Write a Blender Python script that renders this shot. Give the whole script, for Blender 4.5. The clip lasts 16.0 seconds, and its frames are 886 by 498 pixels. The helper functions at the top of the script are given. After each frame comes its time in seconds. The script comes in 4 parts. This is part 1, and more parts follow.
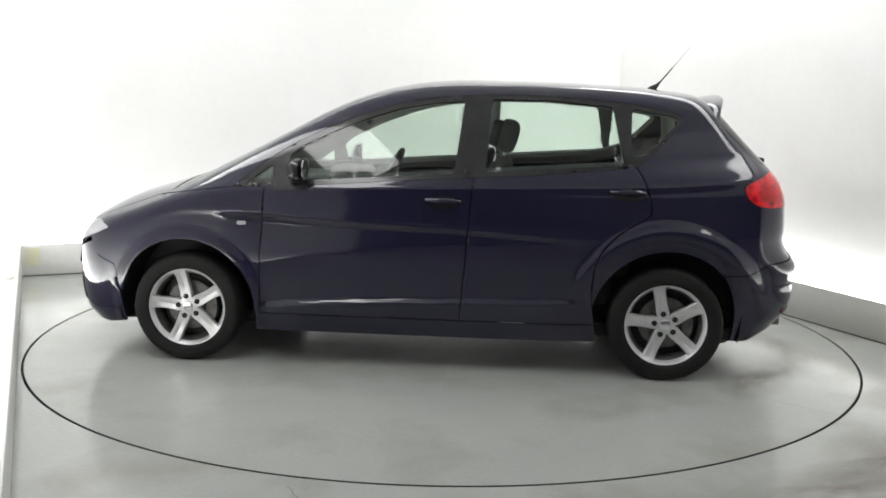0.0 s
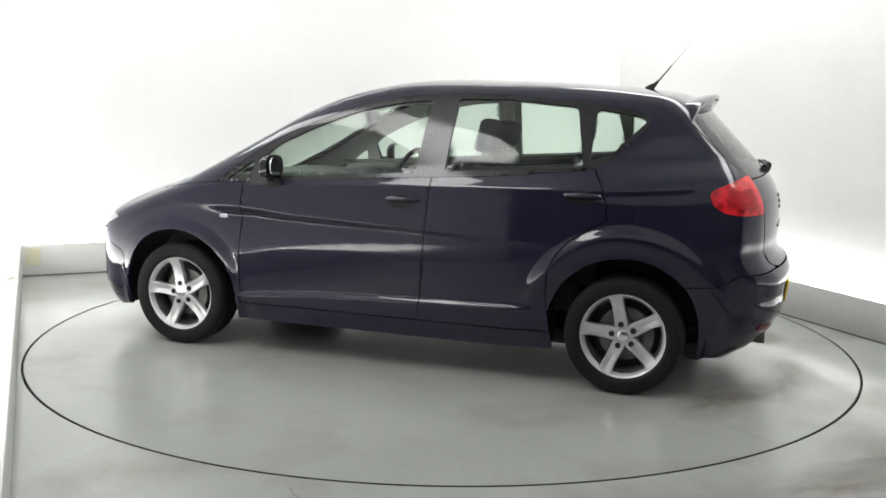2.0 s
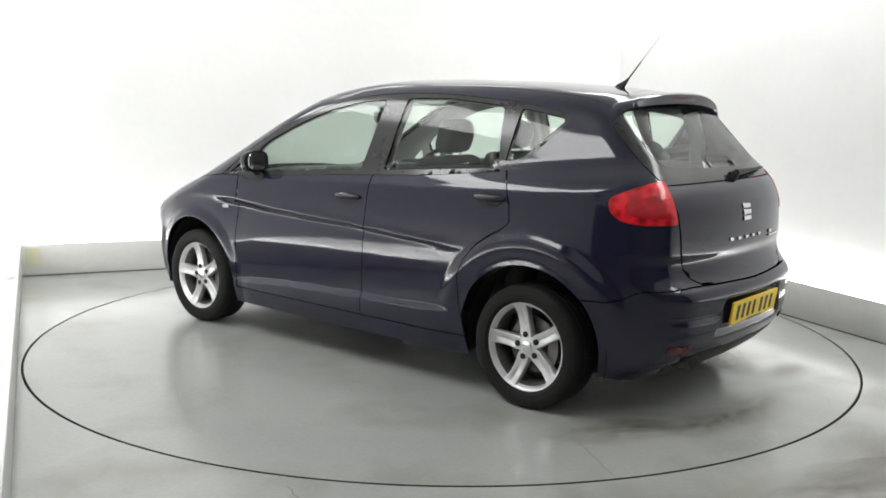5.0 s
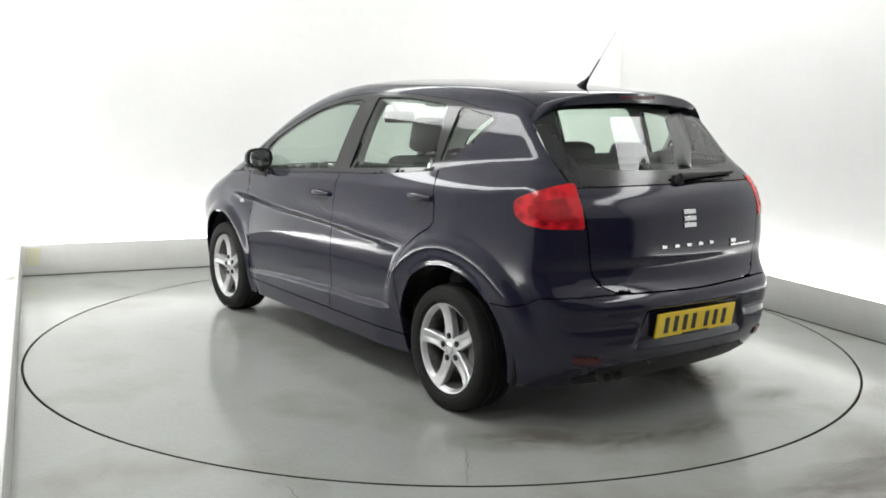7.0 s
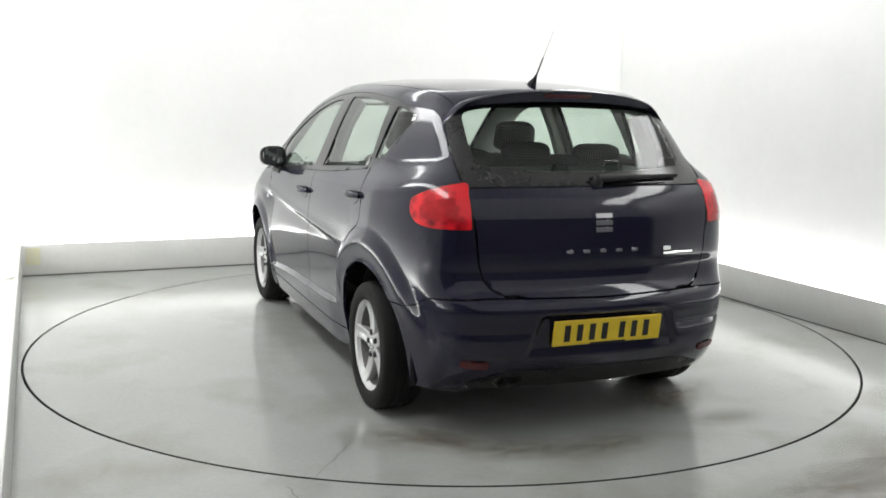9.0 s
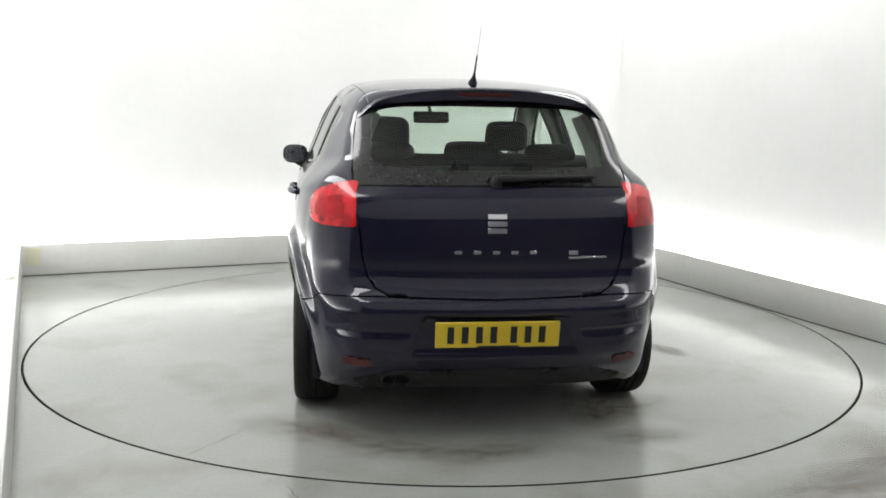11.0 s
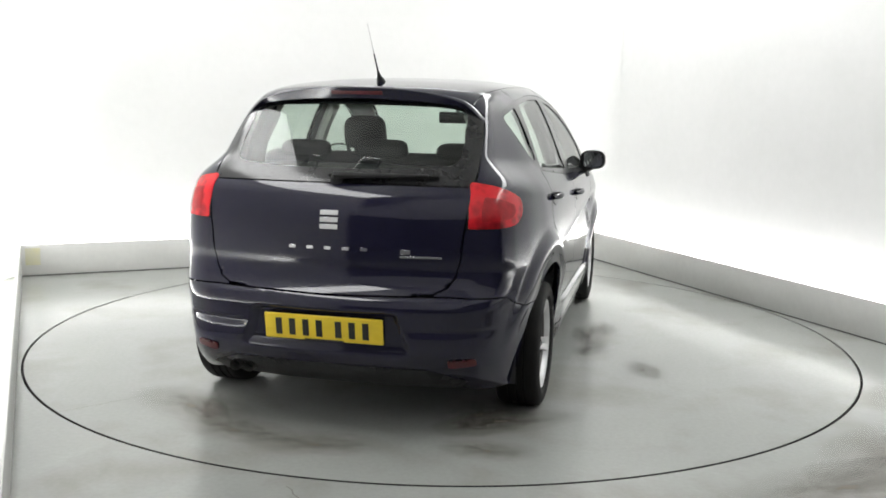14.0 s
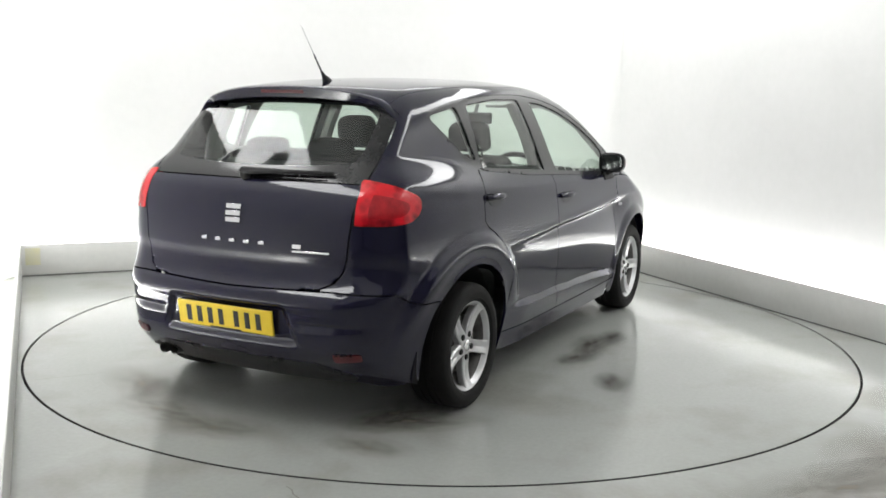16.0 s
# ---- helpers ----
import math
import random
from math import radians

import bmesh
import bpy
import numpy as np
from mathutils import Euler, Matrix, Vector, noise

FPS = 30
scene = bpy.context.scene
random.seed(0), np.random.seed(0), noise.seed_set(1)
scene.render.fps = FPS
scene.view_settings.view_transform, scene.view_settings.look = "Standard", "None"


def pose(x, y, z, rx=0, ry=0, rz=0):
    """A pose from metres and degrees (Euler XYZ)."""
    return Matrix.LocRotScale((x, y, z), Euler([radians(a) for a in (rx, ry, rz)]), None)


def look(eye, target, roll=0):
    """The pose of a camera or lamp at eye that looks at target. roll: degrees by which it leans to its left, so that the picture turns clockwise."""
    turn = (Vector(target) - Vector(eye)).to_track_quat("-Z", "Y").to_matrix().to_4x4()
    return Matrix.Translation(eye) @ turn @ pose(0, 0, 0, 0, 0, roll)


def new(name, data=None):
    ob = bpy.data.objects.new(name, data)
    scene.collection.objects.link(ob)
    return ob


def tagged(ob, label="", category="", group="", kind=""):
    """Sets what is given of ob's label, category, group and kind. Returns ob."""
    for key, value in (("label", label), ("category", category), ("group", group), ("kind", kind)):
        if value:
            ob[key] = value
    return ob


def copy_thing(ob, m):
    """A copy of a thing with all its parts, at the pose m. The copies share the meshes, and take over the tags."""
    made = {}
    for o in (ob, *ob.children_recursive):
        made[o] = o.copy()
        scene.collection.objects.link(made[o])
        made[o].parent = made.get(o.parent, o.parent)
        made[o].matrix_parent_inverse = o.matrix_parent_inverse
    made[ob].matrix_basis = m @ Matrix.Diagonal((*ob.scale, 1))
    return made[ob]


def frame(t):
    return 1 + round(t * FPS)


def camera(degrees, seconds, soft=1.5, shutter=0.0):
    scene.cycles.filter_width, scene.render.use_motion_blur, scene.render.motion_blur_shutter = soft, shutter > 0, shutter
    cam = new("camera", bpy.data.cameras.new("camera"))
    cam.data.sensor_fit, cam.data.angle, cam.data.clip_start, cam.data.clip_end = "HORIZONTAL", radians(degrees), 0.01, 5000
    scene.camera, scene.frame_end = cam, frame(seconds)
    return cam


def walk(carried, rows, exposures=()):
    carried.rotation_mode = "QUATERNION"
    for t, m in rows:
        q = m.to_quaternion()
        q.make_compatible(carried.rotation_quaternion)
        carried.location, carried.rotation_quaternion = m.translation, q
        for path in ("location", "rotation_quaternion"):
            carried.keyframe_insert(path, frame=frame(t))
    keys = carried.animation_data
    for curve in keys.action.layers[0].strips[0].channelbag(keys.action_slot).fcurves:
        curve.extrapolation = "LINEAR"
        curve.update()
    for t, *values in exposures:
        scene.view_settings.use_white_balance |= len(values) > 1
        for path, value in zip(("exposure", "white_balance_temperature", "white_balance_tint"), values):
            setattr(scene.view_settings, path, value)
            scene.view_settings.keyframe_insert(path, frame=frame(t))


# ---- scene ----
# ---------- camera: fixed on its stand, looking slightly down ----------
cam = camera(49.81, 16.0, soft=1.7)
EYE = (0.0, -5.8553, 1.4494)
AIM = (-0.0010 * 6.0, -5.8553 + 6.0 * math.cos(radians(8.9395)), 1.4494 - 6.0 * math.sin(radians(8.9395)))
walk(cam, [(0.0, look(EYE, AIM, 1.033)), (16.0, look(EYE, AIM, 1.033))], exposures=[(0.0, 0.0), (16.0, 0.0)])

# turntable: heading of the car against time
HEAD_0, TURN_RATE = 174.832, -7.0063
CAR_OFF = (0.0388, 0.0415)


def heading(t):
    return HEAD_0 + TURN_RATE * t


# ---------- room frame: a bay turned by 23.7 degrees ----------
BAY = 23.7
BAY_M = pose(0, 0, 0, 0, 0, BAY)
TROUGH = 0.16
# inner faces of the kick boards; the walls stand behind them
LEFT_B, RIGHT_F, BACK_F = -2.427, 2.450, 2.765
LEFT_A, RIGHT_A, BACK_B, FRONT_B, CEIL_Z = LEFT_B - TROUGH - 0.04, RIGHT_F + TROUGH, BACK_F + TROUGH, -8.6, 3.3
# the white side wall stops here; the dim workshop begins
LEFT_END = -2.7

# ---------- light ----------
world = bpy.data.worlds.new("studio_world")
scene.world = world
world.use_nodes = True
world.node_tree.nodes["Background"].inputs[0].default_value = (0.9, 0.95, 1.0, 1)
world.node_tree.nodes["Background"].inputs[1].default_value = 0.05


def area_lamp(name, a, b, z, sx, sy, power, aim, color=(1, 1, 1)):
    d = bpy.data.lights.new(name, "AREA")
    d.shape, d.size, d.size_y, d.energy, d.color = "RECTANGLE", sx, sy, power, color
    ob = new(name, d)
    ob.matrix_world = BAY_M @ pose(a, b, z, *aim)
    return ob


COOL = (0.995, 1.0, 0.995)
# long diffuser strips: a tilted one high on the left wall, the others flat on the ceiling
area_lamp("wall_strip_light_left", LEFT_A + 0.26, -0.25, 3.04, 0.55, 4.8, 70, (0, -42, 0), COOL)
area_lamp("ceiling_strip_light_right", 2.1, -1.3, 3.25, 0.55, 6.4, 78, (0, 0, 180), COOL)
# unseen back strip, added as fill for the back wall and floor
area_lamp("back_fill_strip", 0.0, 2.1, 3.25, 3.0, 0.30, 15, (0, 0, 180), COOL)
# unseen dim fill panel added behind the camera to lift front floor and plate
area_lamp("front_fill_panel", 0.0, -5.9, 3.25, 11.6, 4.8, 62, (0, 0, 180), COOL)
# tubes hidden in the trough behind the kick boards wash the walls from below
area_lamp("trough_light_back", 0.0, BACK_F + 0.09, 0.12, 4.7, 0.06, 37, (142, 0, 0), COOL)
area_lamp("trough_light_right", RIGHT_F + 0.09, -0.7, 0.12, 0.06, 6.6, 62, (0, -142, 0), COOL)
area_lamp("trough_light_left", LEFT_B - 0.10, 0.35, 0.12, 0.06, 4.5, 66, (0, 142, 0), COOL)


# ---------- materials ----------
def mat(name, color=(0.5, 0.5, 0.5), rough=0.5, metal=0.0, **kw):
    m = bpy.data.materials.new(name)
    m.use_nodes = True
    b = m.node_tree.nodes["Principled BSDF"]
    b.inputs["Base Color"].default_value = (*color, 1)
    b.inputs["Roughness"].default_value = rough
    b.inputs["Metallic"].default_value = metal
    for k, v in kw.items():
        b.inputs[k.replace("_", " ")].default_value = v
    return m


def nd(m, kind, **kw):
    n = m.node_tree.nodes.new(kind)
    for k, v in kw.items():
        if k in n.inputs:
            n.inputs[k].default_value = v
    return n


def lk(m, a, ao, b, bi):
    m.node_tree.links.new(a.outputs[ao], b.inputs[bi])


def bsdf(m):
    return m.node_tree.nodes["Principled BSDF"]


def ramp(m, stops):
    n = m.node_tree.nodes.new("ShaderNodeValToRGB")
    while len(n.color_ramp.elements) < len(stops):
        n.color_ramp.elements.new(0.5)
    for e, (p, c) in zip(n.color_ramp.elements, stops):
        e.position, e.color = p, (*c, 1) if len(c) == 3 else (c[0], c[0], c[0], 1)
    return n


def mottle(m, a, b, scale, bump=0.0, rough=None, detail=6.0, fine=None):
    """Two scales of noise between colours a and b, with bump and a range of roughness."""
    tc = nd(m, "ShaderNodeTexCoord")
    n1 = nd(m, "ShaderNodeTexNoise", Scale=scale, Detail=detail, Roughness=0.6)
    lk(m, tc, "Object", n1, "Vector")
    n2 = nd(m, "ShaderNodeTexNoise", Scale=fine or scale * 14, Detail=4.0)
    lk(m, tc, "Object", n2, "Vector")
    add = nd(m, "ShaderNodeMath")
    add.operation = "MULTIPLY_ADD"
    lk(m, n2, "Fac", add, 0)
    add.inputs[1].default_value = 0.35
    lk(m, n1, "Fac", add, 2)
    r = ramp(m, [(0.45, a), (0.85, b)])
    lk(m, add, 0, r, "Fac")
    lk(m, r, "Color", bsdf(m), "Base Color")
    if rough:
        mr = nd(m, "ShaderNodeMapRange")
        mr.inputs["To Min"].default_value, mr.inputs["To Max"].default_value = rough
        lk(m, n1, "Fac", mr, "Value")
        lk(m, mr, "Result", bsdf(m), "Roughness")
    if bump:
        bp = nd(m, "ShaderNodeBump", Strength=bump, Distance=0.004)
        lk(m, n2, "Fac", bp, "Height")
        lk(m, bp, "Normal", bsdf(m), "Normal")
    return m


def stained_floor(name, base_a, base_b, dirt, seed):
    """Worn grey epoxy floor: large cloudy tone, fine grain, brown scuffs."""
    m = mat(name, base_a, 0.3)
    tc = nd(m, "ShaderNodeTexCoord")
    mp = nd(m, "ShaderNodeMapping")
    mp.inputs["Location"].default_value = (seed, seed * 0.7, 0)
    lk(m, tc, "Object", mp, "Vector")
    n1 = nd(m, "ShaderNodeTexNoise", Scale=0.9, Detail=7.0, Roughness=0.6)
    n2 = nd(m, "ShaderNodeTexNoise", Scale=45.0, Detail=4.0)
    n3 = nd(m, "ShaderNodeTexNoise", Scale=1.7, Detail=5.0, Roughness=0.5, Distortion=0.15)
    for n in (n1, n2, n3):
        lk(m, mp, "Vector", n, "Vector")
    r1 = ramp(m, [(0.3, base_a), (0.7, base_b)])
    lk(m, n1, "Fac", r1, "Fac")
    r3 = ramp(m, [(0.50, (0.0,)), (0.72, (0.6,))])
    lk(m, n3, "Fac", r3, "Fac")
    mx = nd(m, "ShaderNodeMix")
    mx.data_type = "RGBA"
    lk(m, r3, "Color", mx, "Factor")
    lk(m, r1, "Color", mx, "A")
    mx.inputs["B"].default_value = (*dirt, 1)
    m2 = nd(m, "ShaderNodeMix")
    m2.data_type, m2.blend_type = "RGBA", "MULTIPLY"
    m2.inputs["Factor"].default_value = 0.16
    lk(m, mx, "Result", m2, "A")
    lk(m, n2, "Fac", m2, "B")
    lk(m, m2, "Result", bsdf(m), "Base Color")
    mr = nd(m, "ShaderNodeMapRange")
    mr.inputs["From Min"].default_value, mr.inputs["From Max"].default_value = 0.3, 0.75
    mr.inputs["To Min"].default_value, mr.inputs["To Max"].default_value = 0.13, 0.22
    lk(m, n3, "Fac", mr, "Value")
    lk(m, mr, "Result", bsdf(m), "Roughness")
    bp = nd(m, "ShaderNodeBump", Strength=0.05, Distance=0.003)
    lk(m, n2, "Fac", bp, "Height")
    lk(m, bp, "Normal", bsdf(m), "Normal")
    return m


FLOOR = stained_floor("grey_epoxy_floor", (0.36, 0.37, 0.355), (0.40, 0.41, 0.39), (0.245, 0.232, 0.205), 3.0)
DISC = stained_floor("grey_epoxy_disc", (0.36, 0.37, 0.355), (0.40, 0.41, 0.39), (0.26, 0.247, 0.22), 11.0)
WALL = mottle(mat("white_wall_paint", (0.8, 0.8, 0.79), 0.6), (0.78, 0.785, 0.77), (0.83, 0.83, 0.82), 1.1, 0.08)
BOARD = mottle(mat("grey_white_board", (0.6, 0.6, 0.58), 0.45), (0.66, 0.66, 0.635), (0.74, 0.74, 0.715), 1.6, 0.12)
YELLOW_MARK = mottle(mat("faded_yellow_tape", (0.7, 0.6, 0.2), 0.6), (0.66, 0.65, 0.54), (0.70, 0.67, 0.42), 8, 0.1)
DARK_ROOM = mottle(mat("dim_workshop_wall", (0.16, 0.16, 0.17), 0.7), (0.22, 0.22, 0.235), (0.30, 0.30, 0.32), 1.3, 0.1)
GAP = mottle(mat("black_gap", (0.012, 0.012, 0.012), 0.8), (0.008, 0.008, 0.008), (0.02, 0.02, 0.02), 6)
# shade under the kick boards, put in as a dark grey colour
SHADOW_GAP = mottle(mat("painted_shadow_gap", (0.12, 0.12, 0.115), 0.8), (0.10, 0.10, 0.095), (0.15, 0.15, 0.145), 6)


def car_paint():
    m = mat("dark_navy_paint", (0.005, 0.0045, 0.013), 0.07, 0.0, Coat_Weight=0.12, Coat_Roughness=0.03)
    tc = nd(m, "ShaderNodeTexCoord")
    n = nd(m, "ShaderNodeTexNoise", Scale=900.0, Detail=2.0)
    lk(m, tc, "Object", n, "Vector")
    r = ramp(m, [(0.35, (0.0065, 0.006, 0.0165)), (0.75, (0.017, 0.0157, 0.043))])
    lk(m, n, "Fac", r, "Fac")
    lk(m, r, "Color", bsdf(m), "Base Color")
    n2 = nd(m, "ShaderNodeTexNoise", Scale=2.2, Detail=5.0)
    lk(m, tc, "Object", n2, "Vector")
    mr = nd(m, "ShaderNodeMapRange")
    mr.inputs["To Min"].default_value, mr.inputs["To Max"].default_value = 0.04, 0.12
    lk(m, n2, "Fac", mr, "Value")
    lk(m, mr, "Result", bsdf(m), "Roughness")
    return m


def tinted_glass(name, tint, gloss=1.0):
    """A thin pane: tinted see-through with gloss that grows towards grazing."""
    m = bpy.data.materials.new(name)
    m.use_nodes = True
    t = m.node_tree
    t.nodes.remove(t.nodes["Principled BSDF"])
    tr = nd(m, "ShaderNodeBsdfTransparent")
    tr.inputs["Color"].default_value = (*tint, 1)
    gl = nd(m, "ShaderNodeBsdfGlossy", Roughness=0.02)
    lw = nd(m, "ShaderNodeLayerWeight", Blend=0.5)
    pw = nd(m, "ShaderNodeMath")
    pw.operation = "POWER"
    lk(m, lw, "Facing", pw, 0)
    pw.inputs[1].default_value = 4.0
    mu = nd(m, "ShaderNodeMath")
    mu.operation = "MULTIPLY_ADD"
    lk(m, pw, 0, mu, 0)
    mu.inputs[1].default_value = 0.9 * gloss
    mu.inputs[2].default_value = 0.045 * gloss
    mx = nd(m, "ShaderNodeMixShader")
    lk(m, mu, 0, mx, 0)
    lk(m, tr, 0, mx, 1)
    lk(m, gl, 0, mx, 2)
    lk(m, mx, 0, t.nodes["Material Output"], "Surface")
    return m


PAINT = car_paint()
GLASS = tinted_glass("green_tinted_glass", (0.76, 0.84, 0.78), 1.0)
TRIM = mottle(mat("black_trim", (0.014, 0.014, 0.015), 0.15), (0.012, 0.012, 0.013), (0.02, 0.02, 0.021), 6)
PLASTIC = mottle(mat("black_plastic", (0.02, 0.02, 0.02), 0.55, Specular_IOR_Level=0.3), (0.016, 0.016, 0.017), (0.028, 0.028, 0.028), 30, 0.2)
RUBBER = mottle(mat("tyre_rubber", (0.02, 0.02, 0.02), 0.7, Specular_IOR_Level=0.22), (0.007, 0.007, 0.007), (0.014, 0.0135, 0.013), 9, 0.2, (0.6, 0.85))
ALLOY = mottle(mat("silver_alloy", (0.6, 0.6, 0.6), 0.3, 0.55), (0.54, 0.54, 0.55), (0.64, 0.64, 0.645), 14, 0.0, (0.24, 0.36))
STEEL = mottle(mat("brake_steel", (0.2, 0.2, 0.2), 0.5, 0.8), (0.10, 0.095, 0.09), (0.20, 0.195, 0.19), 20, 0.1)
CHROME = mat("chrome", (0.82, 0.82, 0.83), 0.12, 1.0)
FABRIC = mottle(mat("dark_seat_fabric", (0.05, 0.05, 0.052), 0.9), (0.028, 0.029, 0.030), (0.050, 0.051, 0.052), 60, 0.15)
LINING = mottle(mat("grey_roof_lining", (0.42, 0.42, 0.40), 0.9), (0.38, 0.38, 0.365), (0.45, 0.45, 0.43), 30, 0.2)
CABIN = mottle(mat("dark_cabin_plastic", (0.06, 0.062, 0.062), 0.6), (0.032, 0.034, 0.033), (0.046, 0.048, 0.047), 9, 0.08, fine=70)
RED_LENS = mat("red_lamp_lens", (0.7, 0.02, 0.025), 0.16, 0.0, Coat_Weight=0.3, Coat_Roughness=0.02)


def lens_facets(m, a, b, scale):
    """Moulded reflector cells that show through a coloured lens."""
    tc = nd(m, "ShaderNodeTexCoord")
    v = nd(m, "ShaderNodeTexVoronoi", Scale=scale)
    lk(m, tc, "Object", v, "Vector")
    n = nd(m, "ShaderNodeTexNoise", Scale=7.0, Detail=3.0)
    lk(m, tc, "Object", n, "Vector")
    ad = nd(m, "ShaderNodeMath")
    ad.operation = "MULTIPLY_ADD"
    lk(m, v, "Distance", ad, 0)
    ad.inputs[1].default_value = 0.4
    lk(m, n, "Fac", ad, 2)
    r = ramp(m, [(0.48, a), (0.78, b)])
    lk(m, ad, 0, r, "Fac")
    lk(m, r, "Color", bsdf(m), "Base Color")
    bp = nd(m, "ShaderNodeBump", Strength=0.25, Distance=0.004)
    lk(m, v, "Distance", bp, "Height")
    lk(m, bp, "Normal", bsdf(m), "Normal")


lens_facets(RED_LENS, (0.20, 0.002, 0.007), (0.72, 0.010, 0.020), 22.0)
RED_DEEP = mottle(mat("dark_red_lens", (0.3, 0.006, 0.01), 0.15), (0.24, 0.003, 0.008), (0.52, 0.008, 0.015), 16)
REFLECTOR = mottle(mat("dull_red_reflector", (0.08, 0.004, 0.006), 0.3), (0.06, 0.003, 0.005), (0.10, 0.006, 0.008), 20)
CLEAR_LENS = mat("clear_lamp_lens", (0.40, 0.40, 0.42), 0.12, 0.2, Coat_Weight=0.4)
PLATE_YELLOW = mottle(mat("yellow_plate", (0.83, 0.60, 0.03), 0.35), (0.80, 0.57, 0.025), (0.86, 0.63, 0.04), 20)
PLATE_BLACK = mat("plate_black", (0.015, 0.015, 0.014), 0.5)
MIRROR = mat("mirror_silver", (0.85, 0.87, 0.87), 0.02, 1.0)


def soft_spill(name, color, rough, strength, scale):
    """A stain that thins out towards its rim and is broken by noise."""
    m = mat(name, color, rough)
    tc = nd(m, "ShaderNodeTexCoord")
    g = nd(m, "ShaderNodeTexGradient")
    g.gradient_type = "SPHERICAL"
    n = nd(m, "ShaderNodeTexNoise", Scale=scale, Detail=6.0, Roughness=0.6)
    lk(m, tc, "Object", g, "Vector")
    lk(m, tc, "Object", n, "Vector")
    r = ramp(m, [(0.35, (0.25,)), (0.62, (1.0,))])
    lk(m, n, "Fac", r, "Fac")
    a = nd(m, "ShaderNodeMath")
    a.operation = "MULTIPLY"
    lk(m, g, "Fac", a, 0)
    lk(m, r, "Color", a, 1)
    b = nd(m, "ShaderNodeMath")
    b.operation, b.use_clamp = "MULTIPLY", True
    lk(m, a, 0, b, 0)
    b.inputs[1].default_value = strength
    lk(m, b, 0, bsdf(m), "Alpha")
    return m


OIL = soft_spill("dark_floor_spill", (0.12, 0.112, 0.098), 0.22, 1.2, 2.5)
GRIME = soft_spill("brown_floor_grime", (0.20, 0.172, 0.135), 0.3, 0.7, 3.0)
CRACK = mat("floor_crack", (0.16, 0.155, 0.145), 0.7)


# ---------- mesh helpers ----------
def mesh_of(name, bm, material, smooth=True):
    me = bpy.data.meshes.new(name)
    bm.to_mesh(me)
    bm.free()
    me.materials.append(material)
    if smooth:
        me.shade_smooth()
        me.set_sharp_from_angle(angle=radians(38))
    return me


def part(name, bm, material, parent=None, label="", m=None, smooth=True):
    """Links a bmesh as one mesh object under a thing or a part."""
    ob = new(name, mesh_of(name, bm, material, smooth))
    if parent is not None:
        ob.parent = parent
    if m is not None:
        ob.matrix_basis = m
    if label:
        ob["label"] = label
    return ob


def box_bm(x0, x1, y0, y1, z0, z1, bevel=0.0, seg=2, bm=None):
    bm = bm or bmesh.new()
    c = Vector(((x0 + x1) / 2, (y0 + y1) / 2, (z0 + z1) / 2))
    r = bmesh.ops.create_cube(bm, size=1, matrix=Matrix.Translation(c) @ Matrix.Diagonal((x1 - x0, y1 - y0, z1 - z0, 1)))
    if bevel:
        vs = set(r["verts"])
        bmesh.ops.bevel(bm, geom=[e for e in bm.edges if e.verts[0] in vs], offset=bevel, segments=seg, profile=0.5, affect="EDGES")
    return bm


def tube_bm(points, radius, seg=10, bm=None, caps=True, taper=None):
    """A tube along points; taper gives a radius factor per point."""
    bm = bm or bmesh.new()
    rings = []
    n = len(points)
    for i, p in enumerate(points):
        d = (Vector(points[min(i + 1, n - 1)]) - Vector(points[max(i - 1, 0)])).normalized()
        q = d.to_track_quat("Z", "Y").to_matrix()
        k = radius * (taper[i] if taper else 1)
        rings.append([bm.verts.new(Vector(p) + q @ Vector((k * math.cos(a), k * math.sin(a), 0))) for a in (2 * math.pi * j / seg for j in range(seg))])
    for a, b in zip(rings, rings[1:]):
        for j in range(seg):
            bm.faces.new((a[j], a[(j + 1) % seg], b[(j + 1) % seg], b[j]))
    if caps:
        bm.faces.new(rings[0][::-1])
        bm.faces.new(rings[-1])
    return bm


def lathe_bm(profile, seg=64, bm=None):
    """Turns (radius, y) points round the y axis."""
    bm = bm or bmesh.new()
    rings = [[bm.verts.new((r * math.cos(a), y, r * math.sin(a))) for a in (2 * math.pi * j / seg for j in range(seg))] for r, y in profile]
    for a, b in zip(rings, rings[1:]):
        for j in range(seg):
            bm.faces.new((a[j], b[j], b[(j + 1) % seg], a[(j + 1) % seg]))
    return bm


def empty(name, m=None):
    ob = new(name)
    ob.empty_display_size = 0.2
    if m is not None:
        ob.matrix_basis = m
    return ob


# ---------- floor, turntable, walls ----------
R_DISC = 2.4200


def annulus_bm(r0, r1, z0, z1, seg=192):
    bm = bmesh.new()
    ring = lambda r, z: [bm.verts.new((r * math.cos(2 * math.pi * j / seg), r * math.sin(2 * math.pi * j / seg), z)) for j in range(seg)]
    loops = [ring(r0, z0), ring(r0, z1), ring(r1, z1), ring(r1, z0)]
    for a, b in zip(loops, loops[1:]):
        for j in range(seg):
            bm.faces.new((a[j], a[(j + 1) % seg], b[(j + 1) % seg], b[j]))
    return bm


